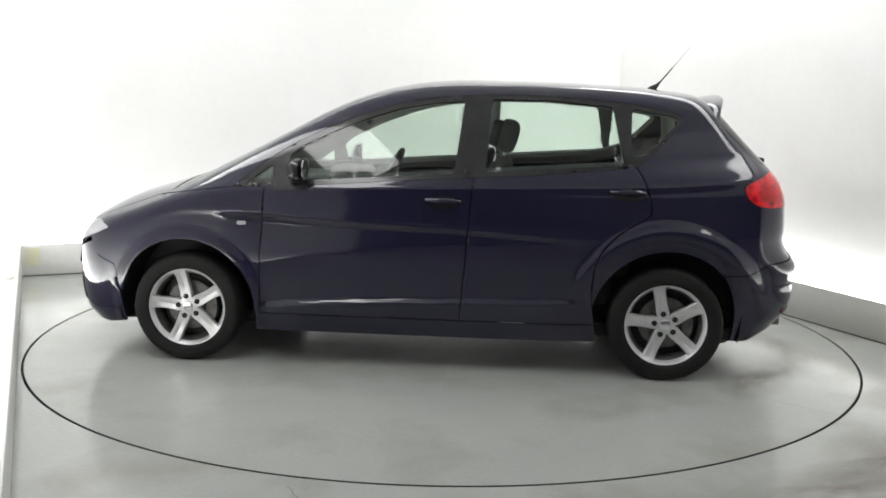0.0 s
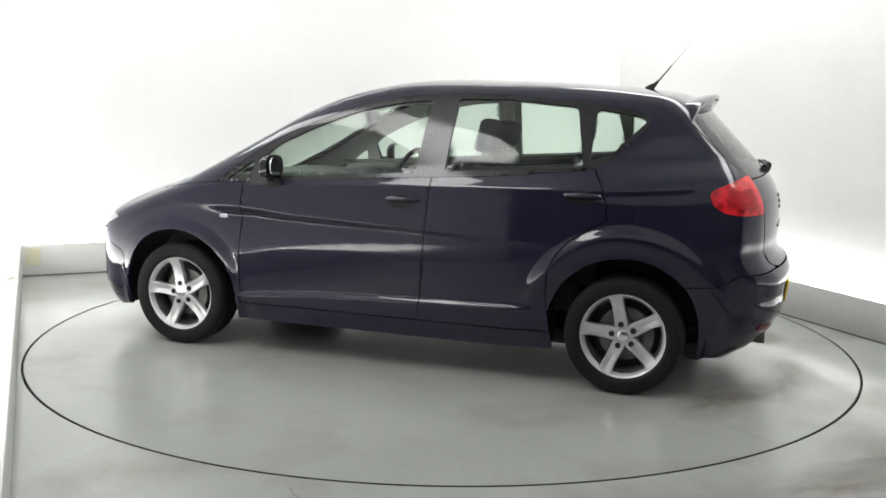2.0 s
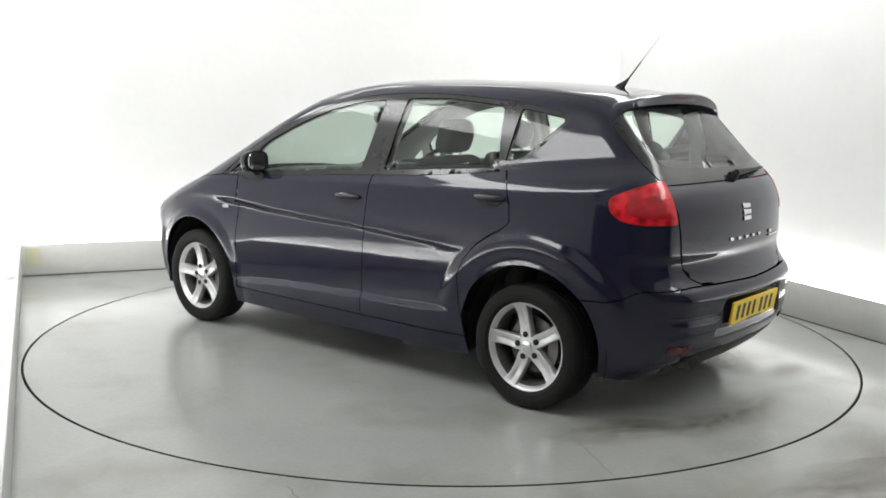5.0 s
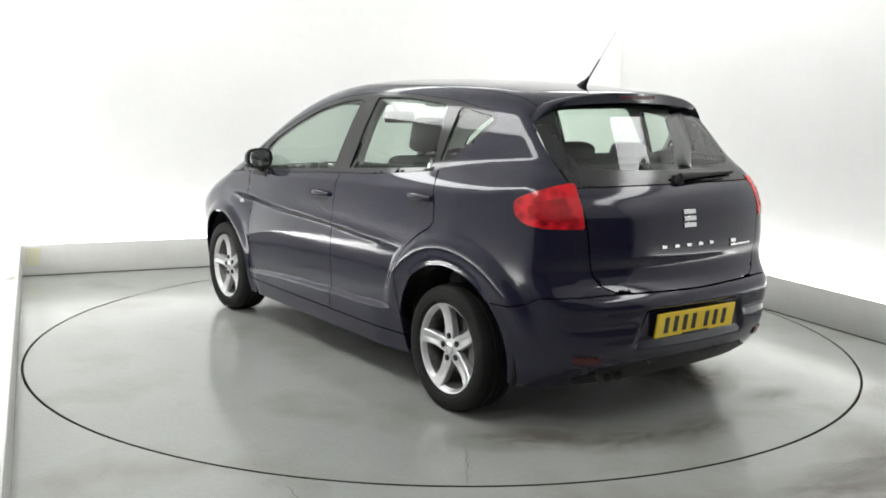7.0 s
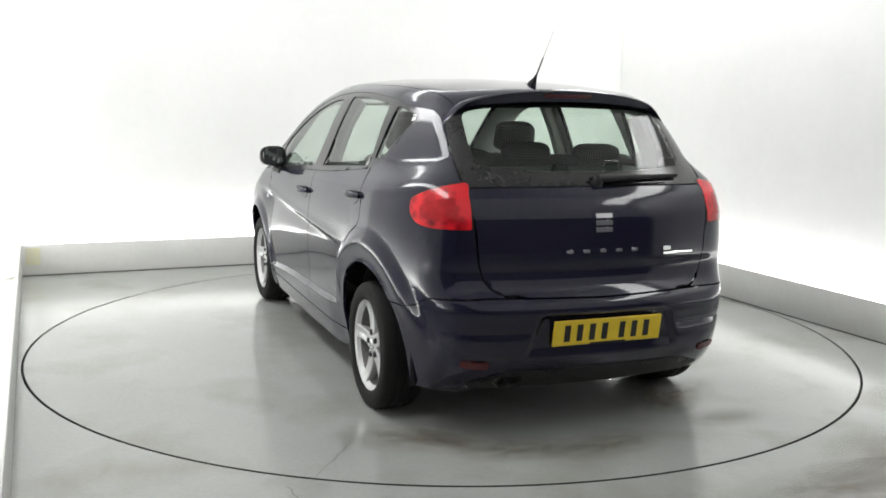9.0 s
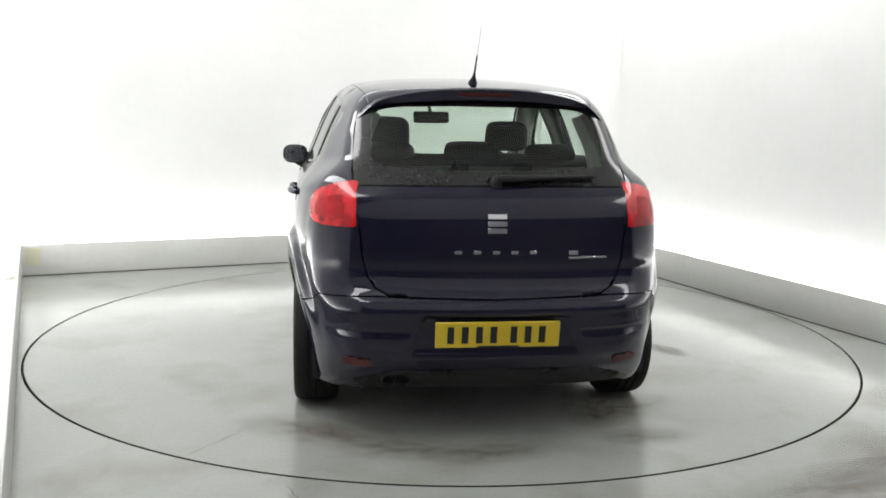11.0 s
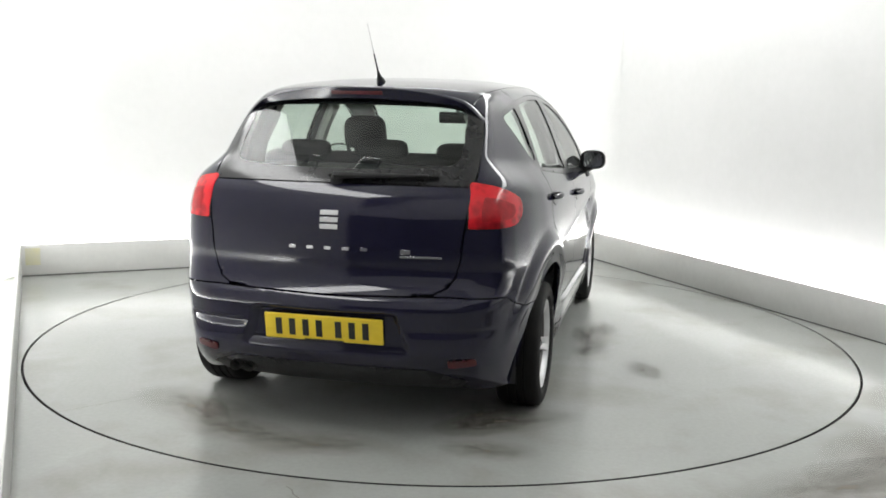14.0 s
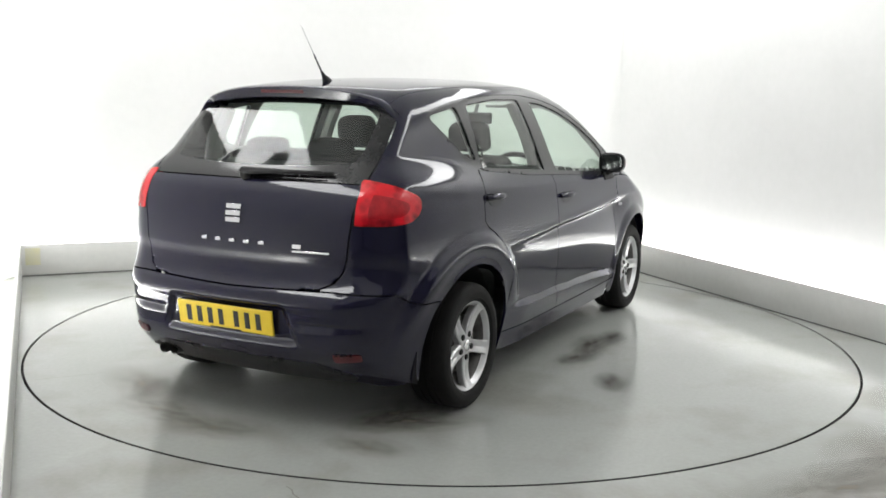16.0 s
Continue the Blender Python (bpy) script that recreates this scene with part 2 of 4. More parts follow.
def floor_sheet():
    """One floor sheet with the round hole of the turntable."""
    bm = bmesh.new()
    seg = 192
    far = 14.0
    inner, low, outer = [], [], []
    for j in range(seg):
        a = 2 * math.pi * j / seg
        c, s = math.cos(a), math.sin(a)
        k = far / max(abs(c), abs(s))
        inner.append(bm.verts.new(((R_DISC + 0.012) * c, (R_DISC + 0.012) * s, 0)))
        low.append(bm.verts.new(((R_DISC + 0.012) * c, (R_DISC + 0.012) * s, -0.06)))
        outer.append(bm.verts.new((k * c, k * s, 0)))
    for j in range(seg):
        i = (j + 1) % seg
        bm.faces.new((inner[j], outer[j], outer[i], inner[i]))
        bm.faces.new((low[j], inner[j], inner[i], low[i]))
    return part("floor", bm, FLOOR, smooth=False)


floor = tagged(floor_sheet(), "worn glossy grey epoxy studio floor", "floor", kind="structure")
pit = tagged(part("turntable_pit", annulus_bm(2.2, 2.6, -0.09, -0.05), GAP), "dark pit round the turntable edge", "pit", kind="structure")


def wall(name, a0, a1, b0, b1, z0, z1, material, label):
    ob = part(name, box_bm(a0, a1, b0, b1, z0, z1), material, m=BAY_M, smooth=False)
    return tagged(ob, label, "wall", kind="structure")


T = 0.12
wall("wall_back", LEFT_A - T, RIGHT_A + T, BACK_B, BACK_B + T, 0, CEIL_Z, WALL, "brightly lit plain white studio back wall")
wall("wall_right", RIGHT_A, RIGHT_A + T, -4.6, BACK_B, 0, CEIL_Z, WALL, "brightly lit plain white studio side wall")
wall("wall_left", LEFT_A - T, LEFT_A, LEFT_END, BACK_B, 0, CEIL_Z, WALL, "plain white studio wall seen edge on")
wall("wall_front", -6.0, 6.0, FRONT_B - T, FRONT_B, 0, CEIL_Z, DARK_ROOM, "dim workshop wall behind the camera")
wall("wall_side_left", -6.0 - T, -6.0, FRONT_B, LEFT_END + T, 0, CEIL_Z, DARK_ROOM, "dim workshop side wall")
wall("wall_side_right", 6.0, 6.0 + T, FRONT_B, -4.6, 0, CEIL_Z, DARK_ROOM, "dim workshop side wall")
wall("wall_return_left", -6.0, LEFT_A - T, LEFT_END, LEFT_END + T, 0, CEIL_Z, DARK_ROOM, "dim workshop return wall")
wall("wall_return_right", RIGHT_A + T, 6.0, -4.6, -4.6 + T, 0, CEIL_Z, DARK_ROOM, "dim workshop return wall")
ceiling = tagged(part("ceiling", box_bm(-6.2, 6.2, FRONT_B - T, BACK_B + T, CEIL_Z, CEIL_Z + 0.1), WALL, m=BAY_M, smooth=False),
                 "plain white studio ceiling", "ceiling", kind="structure")


def cove(name, ca, cb, r, a0):
    """A rounded upright corner between two walls."""
    bm = bmesh.new()
    pts = [(ca + r * math.cos(radians(a0 + 90 * k / 20)), cb + r * math.sin(radians(a0 + 90 * k / 20))) for k in range(21)]
    lo = [bm.verts.new((x, y, 0.0)) for x, y in pts]
    hi = [bm.verts.new((x, y, CEIL_Z)) for x, y in pts]
    for k in range(20):
        bm.faces.new((lo[k + 1], lo[k], hi[k], hi[k + 1]))
    return tagged(part(name, bm, WALL, m=BAY_M), "rounded white corner between studio walls", "wall", kind="structure")


cove("wall_corner_right", RIGHT_A - 0.903, BACK_B - 0.903, 0.9, 0)
cove("wall_corner_left", LEFT_A + 0.503, BACK_B - 0.503, 0.5, 90)

# kick boards, set off the wall, hide the trough lights
def kick_board(name, a0, a1, b0, b1, m=BAY_M):
    ob = part(name, box_bm(a0, a1, b0, b1, 0.008, 0.250, 0.004), BOARD, m=m)
    # dark strip stands in for the shadow line between board and floor
    part("shadow_strip", box_bm(a0 + 0.004, a1 - 0.004, b0 + 0.004, b1 - 0.004, 0.0, 0.010), SHADOW_GAP, ob, "dark strip painted in place of the shadow gap")
    return tagged(ob, "low off-white board along the studio wall", "skirting board", kind="structure")


kick_board("baseboard_back", LEFT_B, RIGHT_F, BACK_F, BACK_F + 0.02)
kick_board("baseboard_right", RIGHT_F, RIGHT_F + 0.02, -4.5, BACK_F - 0.002)
# the left board stands slightly askew
kick_board("baseboard_left", -0.02, 0.0, LEFT_END + 0.1 - BACK_F, -0.002, BAY_M @ pose(LEFT_B, BACK_F, 0, 0, 0, -0.45))
mark = part("tape_mark", box_bm(LEFT_B + 0.03, LEFT_B + 0.14, BACK_F - 0.004, BACK_F - 0.0005, 0.09, 0.225), YELLOW_MARK, m=BAY_M, smooth=False)
tagged(mark, "faded yellow tape patch on the low board", "tape")

turntable = tagged(empty("turntable"), "round grey epoxy turntable flush with the studio floor", "turntable")
part("disc", annulus_bm(0.0005, R_DISC, -0.05, 0.0), DISC, turntable)

part("edge_strip", annulus_bm(R_DISC - 0.0025, R_DISC + 0.0005, -0.045, 0.0006), GAP, turntable, "dark rubber edge strip")


def soft_stain(name, x, y, rx, ry, turn, material, parent, label, z=0.0008):
    """A flat spill that fades out towards its rim."""
    bm = bmesh.new()
    bm.faces.new([bm.verts.new((math.cos(2 * math.pi * k / 32), math.sin(2 * math.pi * k / 32), 0)) for k in range(32)])
    m = pose(x, y, z, 0, 0, turn) @ Matrix.Diagonal((rx, ry, 1, 1))
    return part(name, bm, material, parent, label, m=m, smooth=False)


def line_bm(p, q, w, seed):
    """A thin wandering line on the floor."""
    bm = bmesh.new()
    rnd = random.Random(seed)
    n = 14
    d = (Vector(q) - Vector(p)).normalized()
    s = Vector((-d.y, d.x))
    a, b = [], []
    for i in range(n + 1):
        c = Vector(p).lerp(Vector(q), i / n) + s * rnd.uniform(-0.006, 0.006)
        k = w * (0.5 + 0.5 * math.sin(math.pi * (i + 0.5) / (n + 1)))
        a.append(bm.verts.new((*(c + s * k), 0.0009)))
        b.append(bm.verts.new((*(c - s * k), 0.0009)))
    for i in range(n):
        bm.faces.new((b[i], b[i + 1], a[i + 1], a[i]))
    return bm


# ---------- the car's shape: an implicit body that the panels are laid on ----------
# car space: x forward, y to the car's left, z up, origin on the ground amid the wheels
WB = 1.289
RAD_T = 0.316


def curve(xs, ys):
    """A smooth curve through given knots."""
    xs, ys = np.array(xs, float), np.array(ys, float)
    h, d = np.diff(xs), np.diff(ys) / np.diff(xs)
    m = np.zeros_like(xs)
    m[0], m[-1] = d[0], d[-1]
    for i in range(1, len(xs) - 1):
        if d[i - 1] * d[i] > 0:
            w1, w2 = 2 * h[i] + h[i - 1], h[i] + 2 * h[i - 1]
            m[i] = (w1 + w2) / (w1 / d[i - 1] + w2 / d[i])

    def f(x):
        x = np.clip(np.asarray(x, float), xs[0], xs[-1])
        i = np.clip(np.searchsorted(xs, x) - 1, 0, len(xs) - 2)
        t = (x - xs[i]) / h[i]
        t2, t3 = t * t, t * t * t
        return (2 * t3 - 3 * t2 + 1) * ys[i] + (t3 - 2 * t2 + t) * h[i] * m[i] + (3 * t2 - 2 * t3) * ys[i + 1] + (t3 - t2) * h[i] * m[i + 1]

    return f


def sstep(a, b, x):
    t = np.clip((x - a) / (b - a), 0, 1)
    return t * t * (3 - 2 * t)


def smax(a, b, k):
    h = np.maximum(k - np.abs(a - b), 0) / k
    return np.maximum(a, b) + h * h * k * 0.25


top_line = curve([-2.3, -1.75, -1.55, -1.378, -1.069, -0.757, -0.5, -0.312, -0.118, 0.044, 0.208, 0.374, 0.541, 0.798, 0.979, 1.2, 1.349, 1.45, 1.60, 1.765, 1.958, 2.056, 2.156, 2.3],
                 [1.29, 1.462, 1.502, 1.528, 1.558, 1.572, 1.577, 1.579, 1.576, 1.564, 1.537, 1.493, 1.429, 1.298, 1.204, 1.092, 1.020, 0.982, 0.938, 0.886, 0.788, 0.705, 0.59, 0.42])
plan_low = curve([-2.2, -2.0, -1.9, -1.75, -1.6, -1.45, -1.3, -1.0, -0.5, 0.3, 0.9, 1.2, 1.5, 1.8, 2.0, 2.15, 2.3],
                 [0.50, 0.63, 0.695, 0.765, 0.808, 0.832, 0.848, 0.860, 0.864, 0.862, 0.858, 0.856, 0.838, 0.778, 0.70, 0.60, 0.45])
side_bend = curve([0.1, 0.2, 0.3, 0.45, 0.55, 0.66, 0.75, 0.85, 0.95, 1.03, 1.12, 1.3],
                  [-0.095, -0.058, -0.034, -0.013, -0.004, 0.003, 0.004, 0.001, -0.009, -0.026, -0.058, -0.16])
plan_cabin = curve([-2.0, -1.75, -1.5, -1.2, -0.9, -0.4, 0.3, 0.8, 1.1, 1.4],
                   [0.575, 0.652, 0.712, 0.768, 0.793, 0.808, 0.810, 0.802, 0.787, 0.75])
rear_line = curve([0.1, 0.2, 0.28, 0.36, 0.44, 0.555, 0.595, 0.630, 0.660, 0.70, 0.755, 0.80, 0.95, 1.052, 1.113, 1.173, 1.294, 1.40, 1.46, 1.6],
                  [-1.70, -1.84, -1.95, -2.02, -2.05, -2.058, -2.064, -2.052, -2.022, -1.994, -1.980, -1.984, -1.978, -1.944, -1.897, -1.838, -1.720, -1.620, -1.566, -1.43])
front_line = curve([0.1, 0.2, 0.26, 0.34, 0.45, 0.6, 0.7, 0.85], [1.93, 2.05, 2.10, 2.12, 2.125, 2.12, 2.10, 2.02])
crease_hi = curve([-1.0, -0.6, -0.25, 0.24, 0.55, 0.88, 1.25, 1.55, 1.8], [0.742, 0.755, 0.774, 0.797, 0.815, 0.842, 0.850, 0.80, 0.74])
crease_lo = curve([-1.0, -0.7, -0.3, 0.0, 0.24, 0.6, 0.87], [0.735, 0.728, 0.716, 0.702, 0.684, 0.640, 0.585])
shoulder_line = curve([-1.75, -1.65, -1.2, -0.77, -0.24, 0.27, 0.83, 1.3], [1.082, 1.07, 1.037, 1.024, 1.012, 0.995, 0.970, 0.93])
sill_line = curve([-1.0, -0.8, -0.07, 0.39, 0.87, 1.0], [0.424, 0.420, 0.402, 0.384, 0.345, 0.33])


def belt(x):
    return 1.035 - 0.068 * np.asarray(x, float)


def side_half(x, z):
    """Half width of the body at length x and height z."""
    y = plan_low(x) + side_bend(z)
    # scooped wedge below the rising line along the doors
    hi, lo = crease_hi(x), crease_lo(x)
    depth = 0.165 * np.clip(hi - lo, 0, 0.3) * sstep(-0.85, -0.6, x) * sstep(1.16, 0.80, x)
    wedge = np.clip((z - lo) / np.maximum(hi - lo, 0.02), 0, 1)
    fold = 0.014 + 0.045 * np.clip(x + 0.1, 0, 1)
    y = y - depth * wedge * sstep(hi + 0.016, hi + 0.004 - fold, z)
    # rolled fold at the line itself, running on to the rear arch
    ridge = 0.005 * np.clip((x + 1.0) / 0.3, 0, 1) * sstep(1.75, 1.2, x)
    y = y + ridge * np.exp(-((z - hi - 0.012) / 0.024) ** 2)
    # fold along the shoulder
    y = y + 0.0045 * np.exp(-((z - shoulder_line(x)) / 0.020) ** 2) * sstep(-1.72, -1.5, x) * sstep(1.5, 0.9, x)
    # ledge above the sill
    sl = sill_line(x)
    ledge = 0.020 * sstep(-0.92, -0.65, x) * sstep(0.95, 0.75, x)
    y = y + ledge * sstep(sl + 0.018, sl - 0.012, z)
    # arch brows
    rr = np.hypot(x + WB, z - 0.32)
    y = y + 0.025 * sstep(0.560, 0.488, rr) * sstep(0.36, 0.64, z) - 0.009 * sstep(0.48, 0.41, rr) * sstep(0.4, 0.55, z)
    rf = np.hypot(x - WB, z - 0.32)
    y = y + 0.020 * sstep(0.46, 0.385, rf)
    # shoulder and cabin
    bz = belt(x)
    cab = plan_cabin(x) - 0.40 * (z - 1.08) - 0.22 * np.maximum(z - 1.30, 0) ** 1.5
    w = sstep(bz - 0.065, bz + 0.075, z) * sstep(1.45, 1.05, x)
    return y * (1 - w) + np.minimum(cab, y + 0.03) * w


def body(x, y, z):
    ay = np.abs(y)
    side = ay - side_half(x, z)
    rear = (rear_line(z) + 0.17 * ay ** 2 + 0.10 * ay ** 4) - x
    # hollow round the number plate, and a fold on either side of it
    edge = 0.330 - 0.35 * (z - 0.50)
    rear = rear + 0.020 * sstep(edge + 0.022, edge - 0.016, ay) * sstep(0.590, 0.566, z) * sstep(0.395, 0.440, z)
    rear = rear + 0.009 * np.exp(-((z - 0.505) / 0.013) ** 2) * sstep(edge + 0.02, edge + 0.06, ay)
    front = x - (front_line(z) - 0.36 * ay ** 2)
    flat = 1 - 0.4 * sstep(0.1, 0.7, x) * sstep(1.8, 1.35, x)
    sx = x + 0.08 * ay ** 2 * sstep(0.2, 0.6, x)
    top = z - (top_line(sx) - (0.075 * ay ** 2 + 0.17 * ay ** 4) * flat)
    f = smax(side, rear, 0.10)
    f = smax(f, front, 0.16)
    return smax(f, top * 0.92, 0.075)


def meet(origins, ways, far=1.6):
    """First meeting of rays from inside with the body's skin."""
    o, d = np.asarray(origins, float), np.asarray(ways, float)
    lo, hi = np.full(len(o), 0.0), np.full(len(o), far)
    for _ in range(34):
        mid = (lo + hi) / 2
        p = o + d * mid[:, None]
        inside = body(p[:, 0], p[:, 1], p[:, 2]) < 0
        lo, hi = np.where(inside, mid, lo), np.where(inside, hi, mid)
    return o + d * lo[:, None]


def normals_at(p):
    h = 0.003
    g = np.stack([body(*(p + np.eye(3)[k] * h).T) - body(*(p - np.eye(3)[k] * h).T) for k in range(3)], -1)
    return g / np.maximum(np.linalg.norm(g, axis=1), 1e-9)[:, None]


XR, KR = -1.35, 0.70
XF, KF = 1.35, 0.75
U_REAR, U_FRONT = XR - KR * math.pi / 2, XF + KF * math.pi / 2


def U(x, y):
    """Length round the flank of the plan point (x, y)."""
    if x < XR:
        return XR - KR * math.atan2(XR - x, abs(y))
    if x > XF:
        return XF + KF * math.atan2(x - XF, abs(y))
    return x


def chart_side(q):
    """(u, z): along the left flank, wrapping round tail and nose."""
    u, z = q[:, 0], q[:, 1]
    ar, af = np.clip((XR - u) / KR, 0, None), np.clip((u - XF) / KF, 0, None)
    o = np.stack([np.clip(u, XR, XF), np.zeros_like(u), z], -1)
    d = np.stack([-np.sin(ar) + np.sin(af), np.where(u < 0, np.cos(ar), np.cos(af)), np.zeros_like(u)], -1)
    return meet(o, d)


def chart_top(q):
    """(x, y): seen from above."""
    o = np.stack([q[:, 0], q[:, 1], np.full(len(q), 0.5)], -1)
    return meet(o, np.tile((0.0, 0.0, 1.0), (len(q), 1)))


def chart_rear(q):
    """(y, z): seen from behind."""
    o = np.stack([np.full(len(q), -0.9), q[:, 0], q[:, 1]], -1)
    return meet(o, np.tile((-1.0, 0.0, 0.0), (len(q), 1)))


def inside_poly(q, poly):
    x, y = q[:, 0], q[:, 1]
    hit = np.zeros(len(q), bool)
    for (x0, y0), (x1, y1) in zip(poly, np.roll(poly, -1, 0)):
        if y0 != y1:
            hit ^= ((y0 > y) != (y1 > y)) & (x < (x1 - x0) * (y - y0) / (y1 - y0) + x0)
    return hit


def fine_outline(poly, step):
    out = []
    for a, b in zip(poly, np.roll(poly, -1, 0)):
        n = max(1, int(round(np.linalg.norm(b - a) / step)))
        out += [a + (b - a) * i / n for i in range(n)]
    return np.array(out)


def round_poly(poly, r, n=5):
    """Rounds the corners of an outline by radius r (or one radius per corner)."""
    poly = np.array(poly, float)
    rs = r if isinstance(r, (list, tuple)) else [r] * len(poly)
    out = []
    for i, p in enumerate(poly):
        a, b = poly[i - 1] - p, poly[(i + 1) % len(poly)] - p
        la, lb = np.linalg.norm(a), np.linalg.norm(b)
        k = min(rs[i], la * 0.45, lb * 0.45)
        if k < 1e-4:
            out.append(p)
            continue
        s, e = p + a / la * k, p + b / lb * k
        out += [(1 - t) ** 2 * s + 2 * t * (1 - t) * p + t * t * e for t in np.linspace(0, 1, n)]
    return np.array(out)


def skin(polys, chart, step=0.03, holes=(), lift=0.0, skirt=0.014, mirror=False, join=False):
    """Mesh data of a panel: an outline in a chart, laid on the body with its edge turned in."""
    from mathutils.geometry import delaunay_2d_cdt
    poly = fine_outline(np.array(polys, float), step)
    hs = [fine_outline(np.array(h, float), step) for h in holes]
    lo, hi = poly.min(0), poly.max(0)
    gx, gy = np.arange(lo[0] + step / 2, hi[0], step), np.arange(lo[1] + step / 2, hi[1], step)
    grid = np.stack(np.meshgrid(gx, gy), -1).reshape(-1, 2)
    ok = inside_poly(grid, poly)
    for h in hs:
        ok &= ~inside_poly(grid, h)
    ring = np.concatenate([poly, *hs])
    grid = grid[ok]
    near = np.full(len(grid), 9.0)
    for c in ring:
        near = np.minimum(near, (grid[:, 0] - c[0]) ** 2 + (grid[:, 1] - c[1]) ** 2)
    grid = grid[near > (step * 0.55) ** 2]
    pts = np.concatenate([ring, grid])
    edges, base = [], 0
    for loop in (poly, *hs):
        edges += [(base + i, base + (i + 1) % len(loop)) for i in range(len(loop))]
        base += len(loop)
    v2, _, faces, *_ = delaunay_2d_cdt([Vector(p) for p in pts], edges, [], 0, 1e-6)
    q = np.array([(v.x, v.y) for v in v2])
    tri = np.array([f for f in faces if len(f) == 3])
    mid = q[tri].mean(1)
    keep = inside_poly(mid, poly)
    for h in hs:
        keep &= ~inside_poly(mid, h)
    tri = tri[keep]
    p = chart(q)
    nrm = normals_at(p)
    p = p + nrm * lift
    # turn all faces outward
    fn = np.cross(p[tri[:, 1]] - p[tri[:, 0]], p[tri[:, 2]] - p[tri[:, 0]])
    flip = (fn * nrm[tri[:, 0]]).sum(1) < 0
    tri[flip] = tri[flip][:, ::-1]
    # turned-in edge
    count = {}
    for f in tri:
        for a, b in ((f[0], f[1]), (f[1], f[2]), (f[2], f[0])):
            count[(a, b)] = 1
    rim = [(a, b) for a, b in count if (b, a) not in count]
    if join:
        rim = [(a, b) for a, b in rim if abs(p[a][1]) > 0.002 or abs(p[b][1]) > 0.002]
    verts, nors, quads = list(p), list(nrm), []
    if skirt:
        low = {}
        for a in {i for e in rim for i in e}:
            low[a] = len(verts)
            verts.append(p[a] - nrm[a] * skirt)
            nors.append(nrm[a])
        quads = [(a, low[a], low[b], b) for a, b in rim]
    out = [(np.array(verts), [tuple(int(i) for i in f) for f in tri], [tuple(int(i) for i in f) for f in quads])]
    if mirror:
        v, t, k = out[0]
        out.append((v * (1, -1, 1), [f[::-1] for f in t], [f[::-1] for f in k]))
    return out


def panel(name, data, material, parent, label=""):
    """One mesh object from skin() data (all pieces joined)."""
    verts, faces, n_top = [], [], []
    for v, t, k in data:
        b = len(verts)
        verts += [tuple(p) for p in v]
        faces += [tuple(i + b for i in f) for f in t]
        n_top += [True] * len(t)
        faces += [tuple(i + b for i in f) for f in k]
        n_top += [False] * len(k)
    me = bpy.data.meshes.new(name)
    me.from_pydata(verts, [], faces)
    me.materials.append(material)
    me.shade_smooth()
    nor = normals_at(np.array(verts))
    loops = []
    for poly_, is_top in zip(me.polygons, n_top):
        for vi in poly_.vertices:
            loops.append(tuple(nor[vi]) if is_top else tuple(poly_.normal))
    me.normals_split_custom_set(loops)
    ob = new(name, me)
    ob.parent = parent
    if label:
        ob["label"] = label
    return ob


def pair(name, poly, chart, material, parent, label="", **kw):
    """The same panel on both flanks, as two parts."""
    d = skin(poly, chart, mirror=True, **kw)
    return [panel(name, [d[0]], material, parent, label), panel(name, [d[1]], material, parent, label)]


def arc(cx, cz, r, a0, a1, n=18):
    return [(cx + r * math.cos(radians(a)), cz + r * math.sin(radians(a))) for a in np.linspace(a0, a1, n)]


def arc_u(cx, cz, r, a0, a1, y=0.84, n=18):
    return [(U(px, y), pz) for px, pz in arc(cx, cz, r, a0, a1, n)]


car = tagged(empty("car"), "dark navy five-door family hatchback with silver alloy wheels on a turntable", "car")

# edge between flank and top: bonnet side, screen pillar, roof ditch
edge_y = curve([-1.62, -1.4, -1.0, -0.5, 0.0, 0.4, 0.8, 1.1, 1.5, 1.85, 2.05], [0.50, 0.525, 0.548, 0.558, 0.562, 0.585, 0.635, 0.672, 0.665, 0.62, 0.55])


def edge_side(xs, lower=0.0):
    """The same edge in the flank's chart."""
    xs = np.asarray(xs, float)
    p = chart_top(np.stack([xs, edge_y(xs)], -1))
    return [(U(x, y), z - lower) for x, y, z in p]


ROOF_FRONT, COWL, NOSE = 0.33, 1.41, 2.02
G = 0.003
xs = np.linspace(-1.545, ROOF_FRONT - G, 40)
panel("roof", skin(np.array([(x, edge_y(x) - G) for x in xs] + [(x, -edge_y(x) + G) for x in xs[::-1]]), chart_top, 0.045), PAINT, car)
xs = np.linspace(ROOF_FRONT + G, COWL - G, 20)
screen = [(x, edge_y(x) - 0.02) for x in xs] + [(x, -edge_y(x) + 0.02) for x in xs[::-1]]
panel("windscreen", skin(np.array(screen), chart_top, 0.04, lift=-0.003, skirt=0.004), GLASS, car, "green-tinted windscreen").visible_shadow = False
for s in (1, -1):
    strip = [(x, s * (edge_y(x) - 0.018)) for x in xs] + [(x, s * (edge_y(x) - G)) for x in xs[::-1]]
    panel("screen_seal", skin(np.array(strip), chart_top, 0.03), TRIM, car)
xs = np.linspace(COWL + G, NOSE, 26)
panel("bonnet", skin(np.array([(x, edge_y(x) - G) for x in xs] + [(x, -edge_y(x) + G) for x in xs[::-1]]), chart_top, 0.045), PAINT, car)

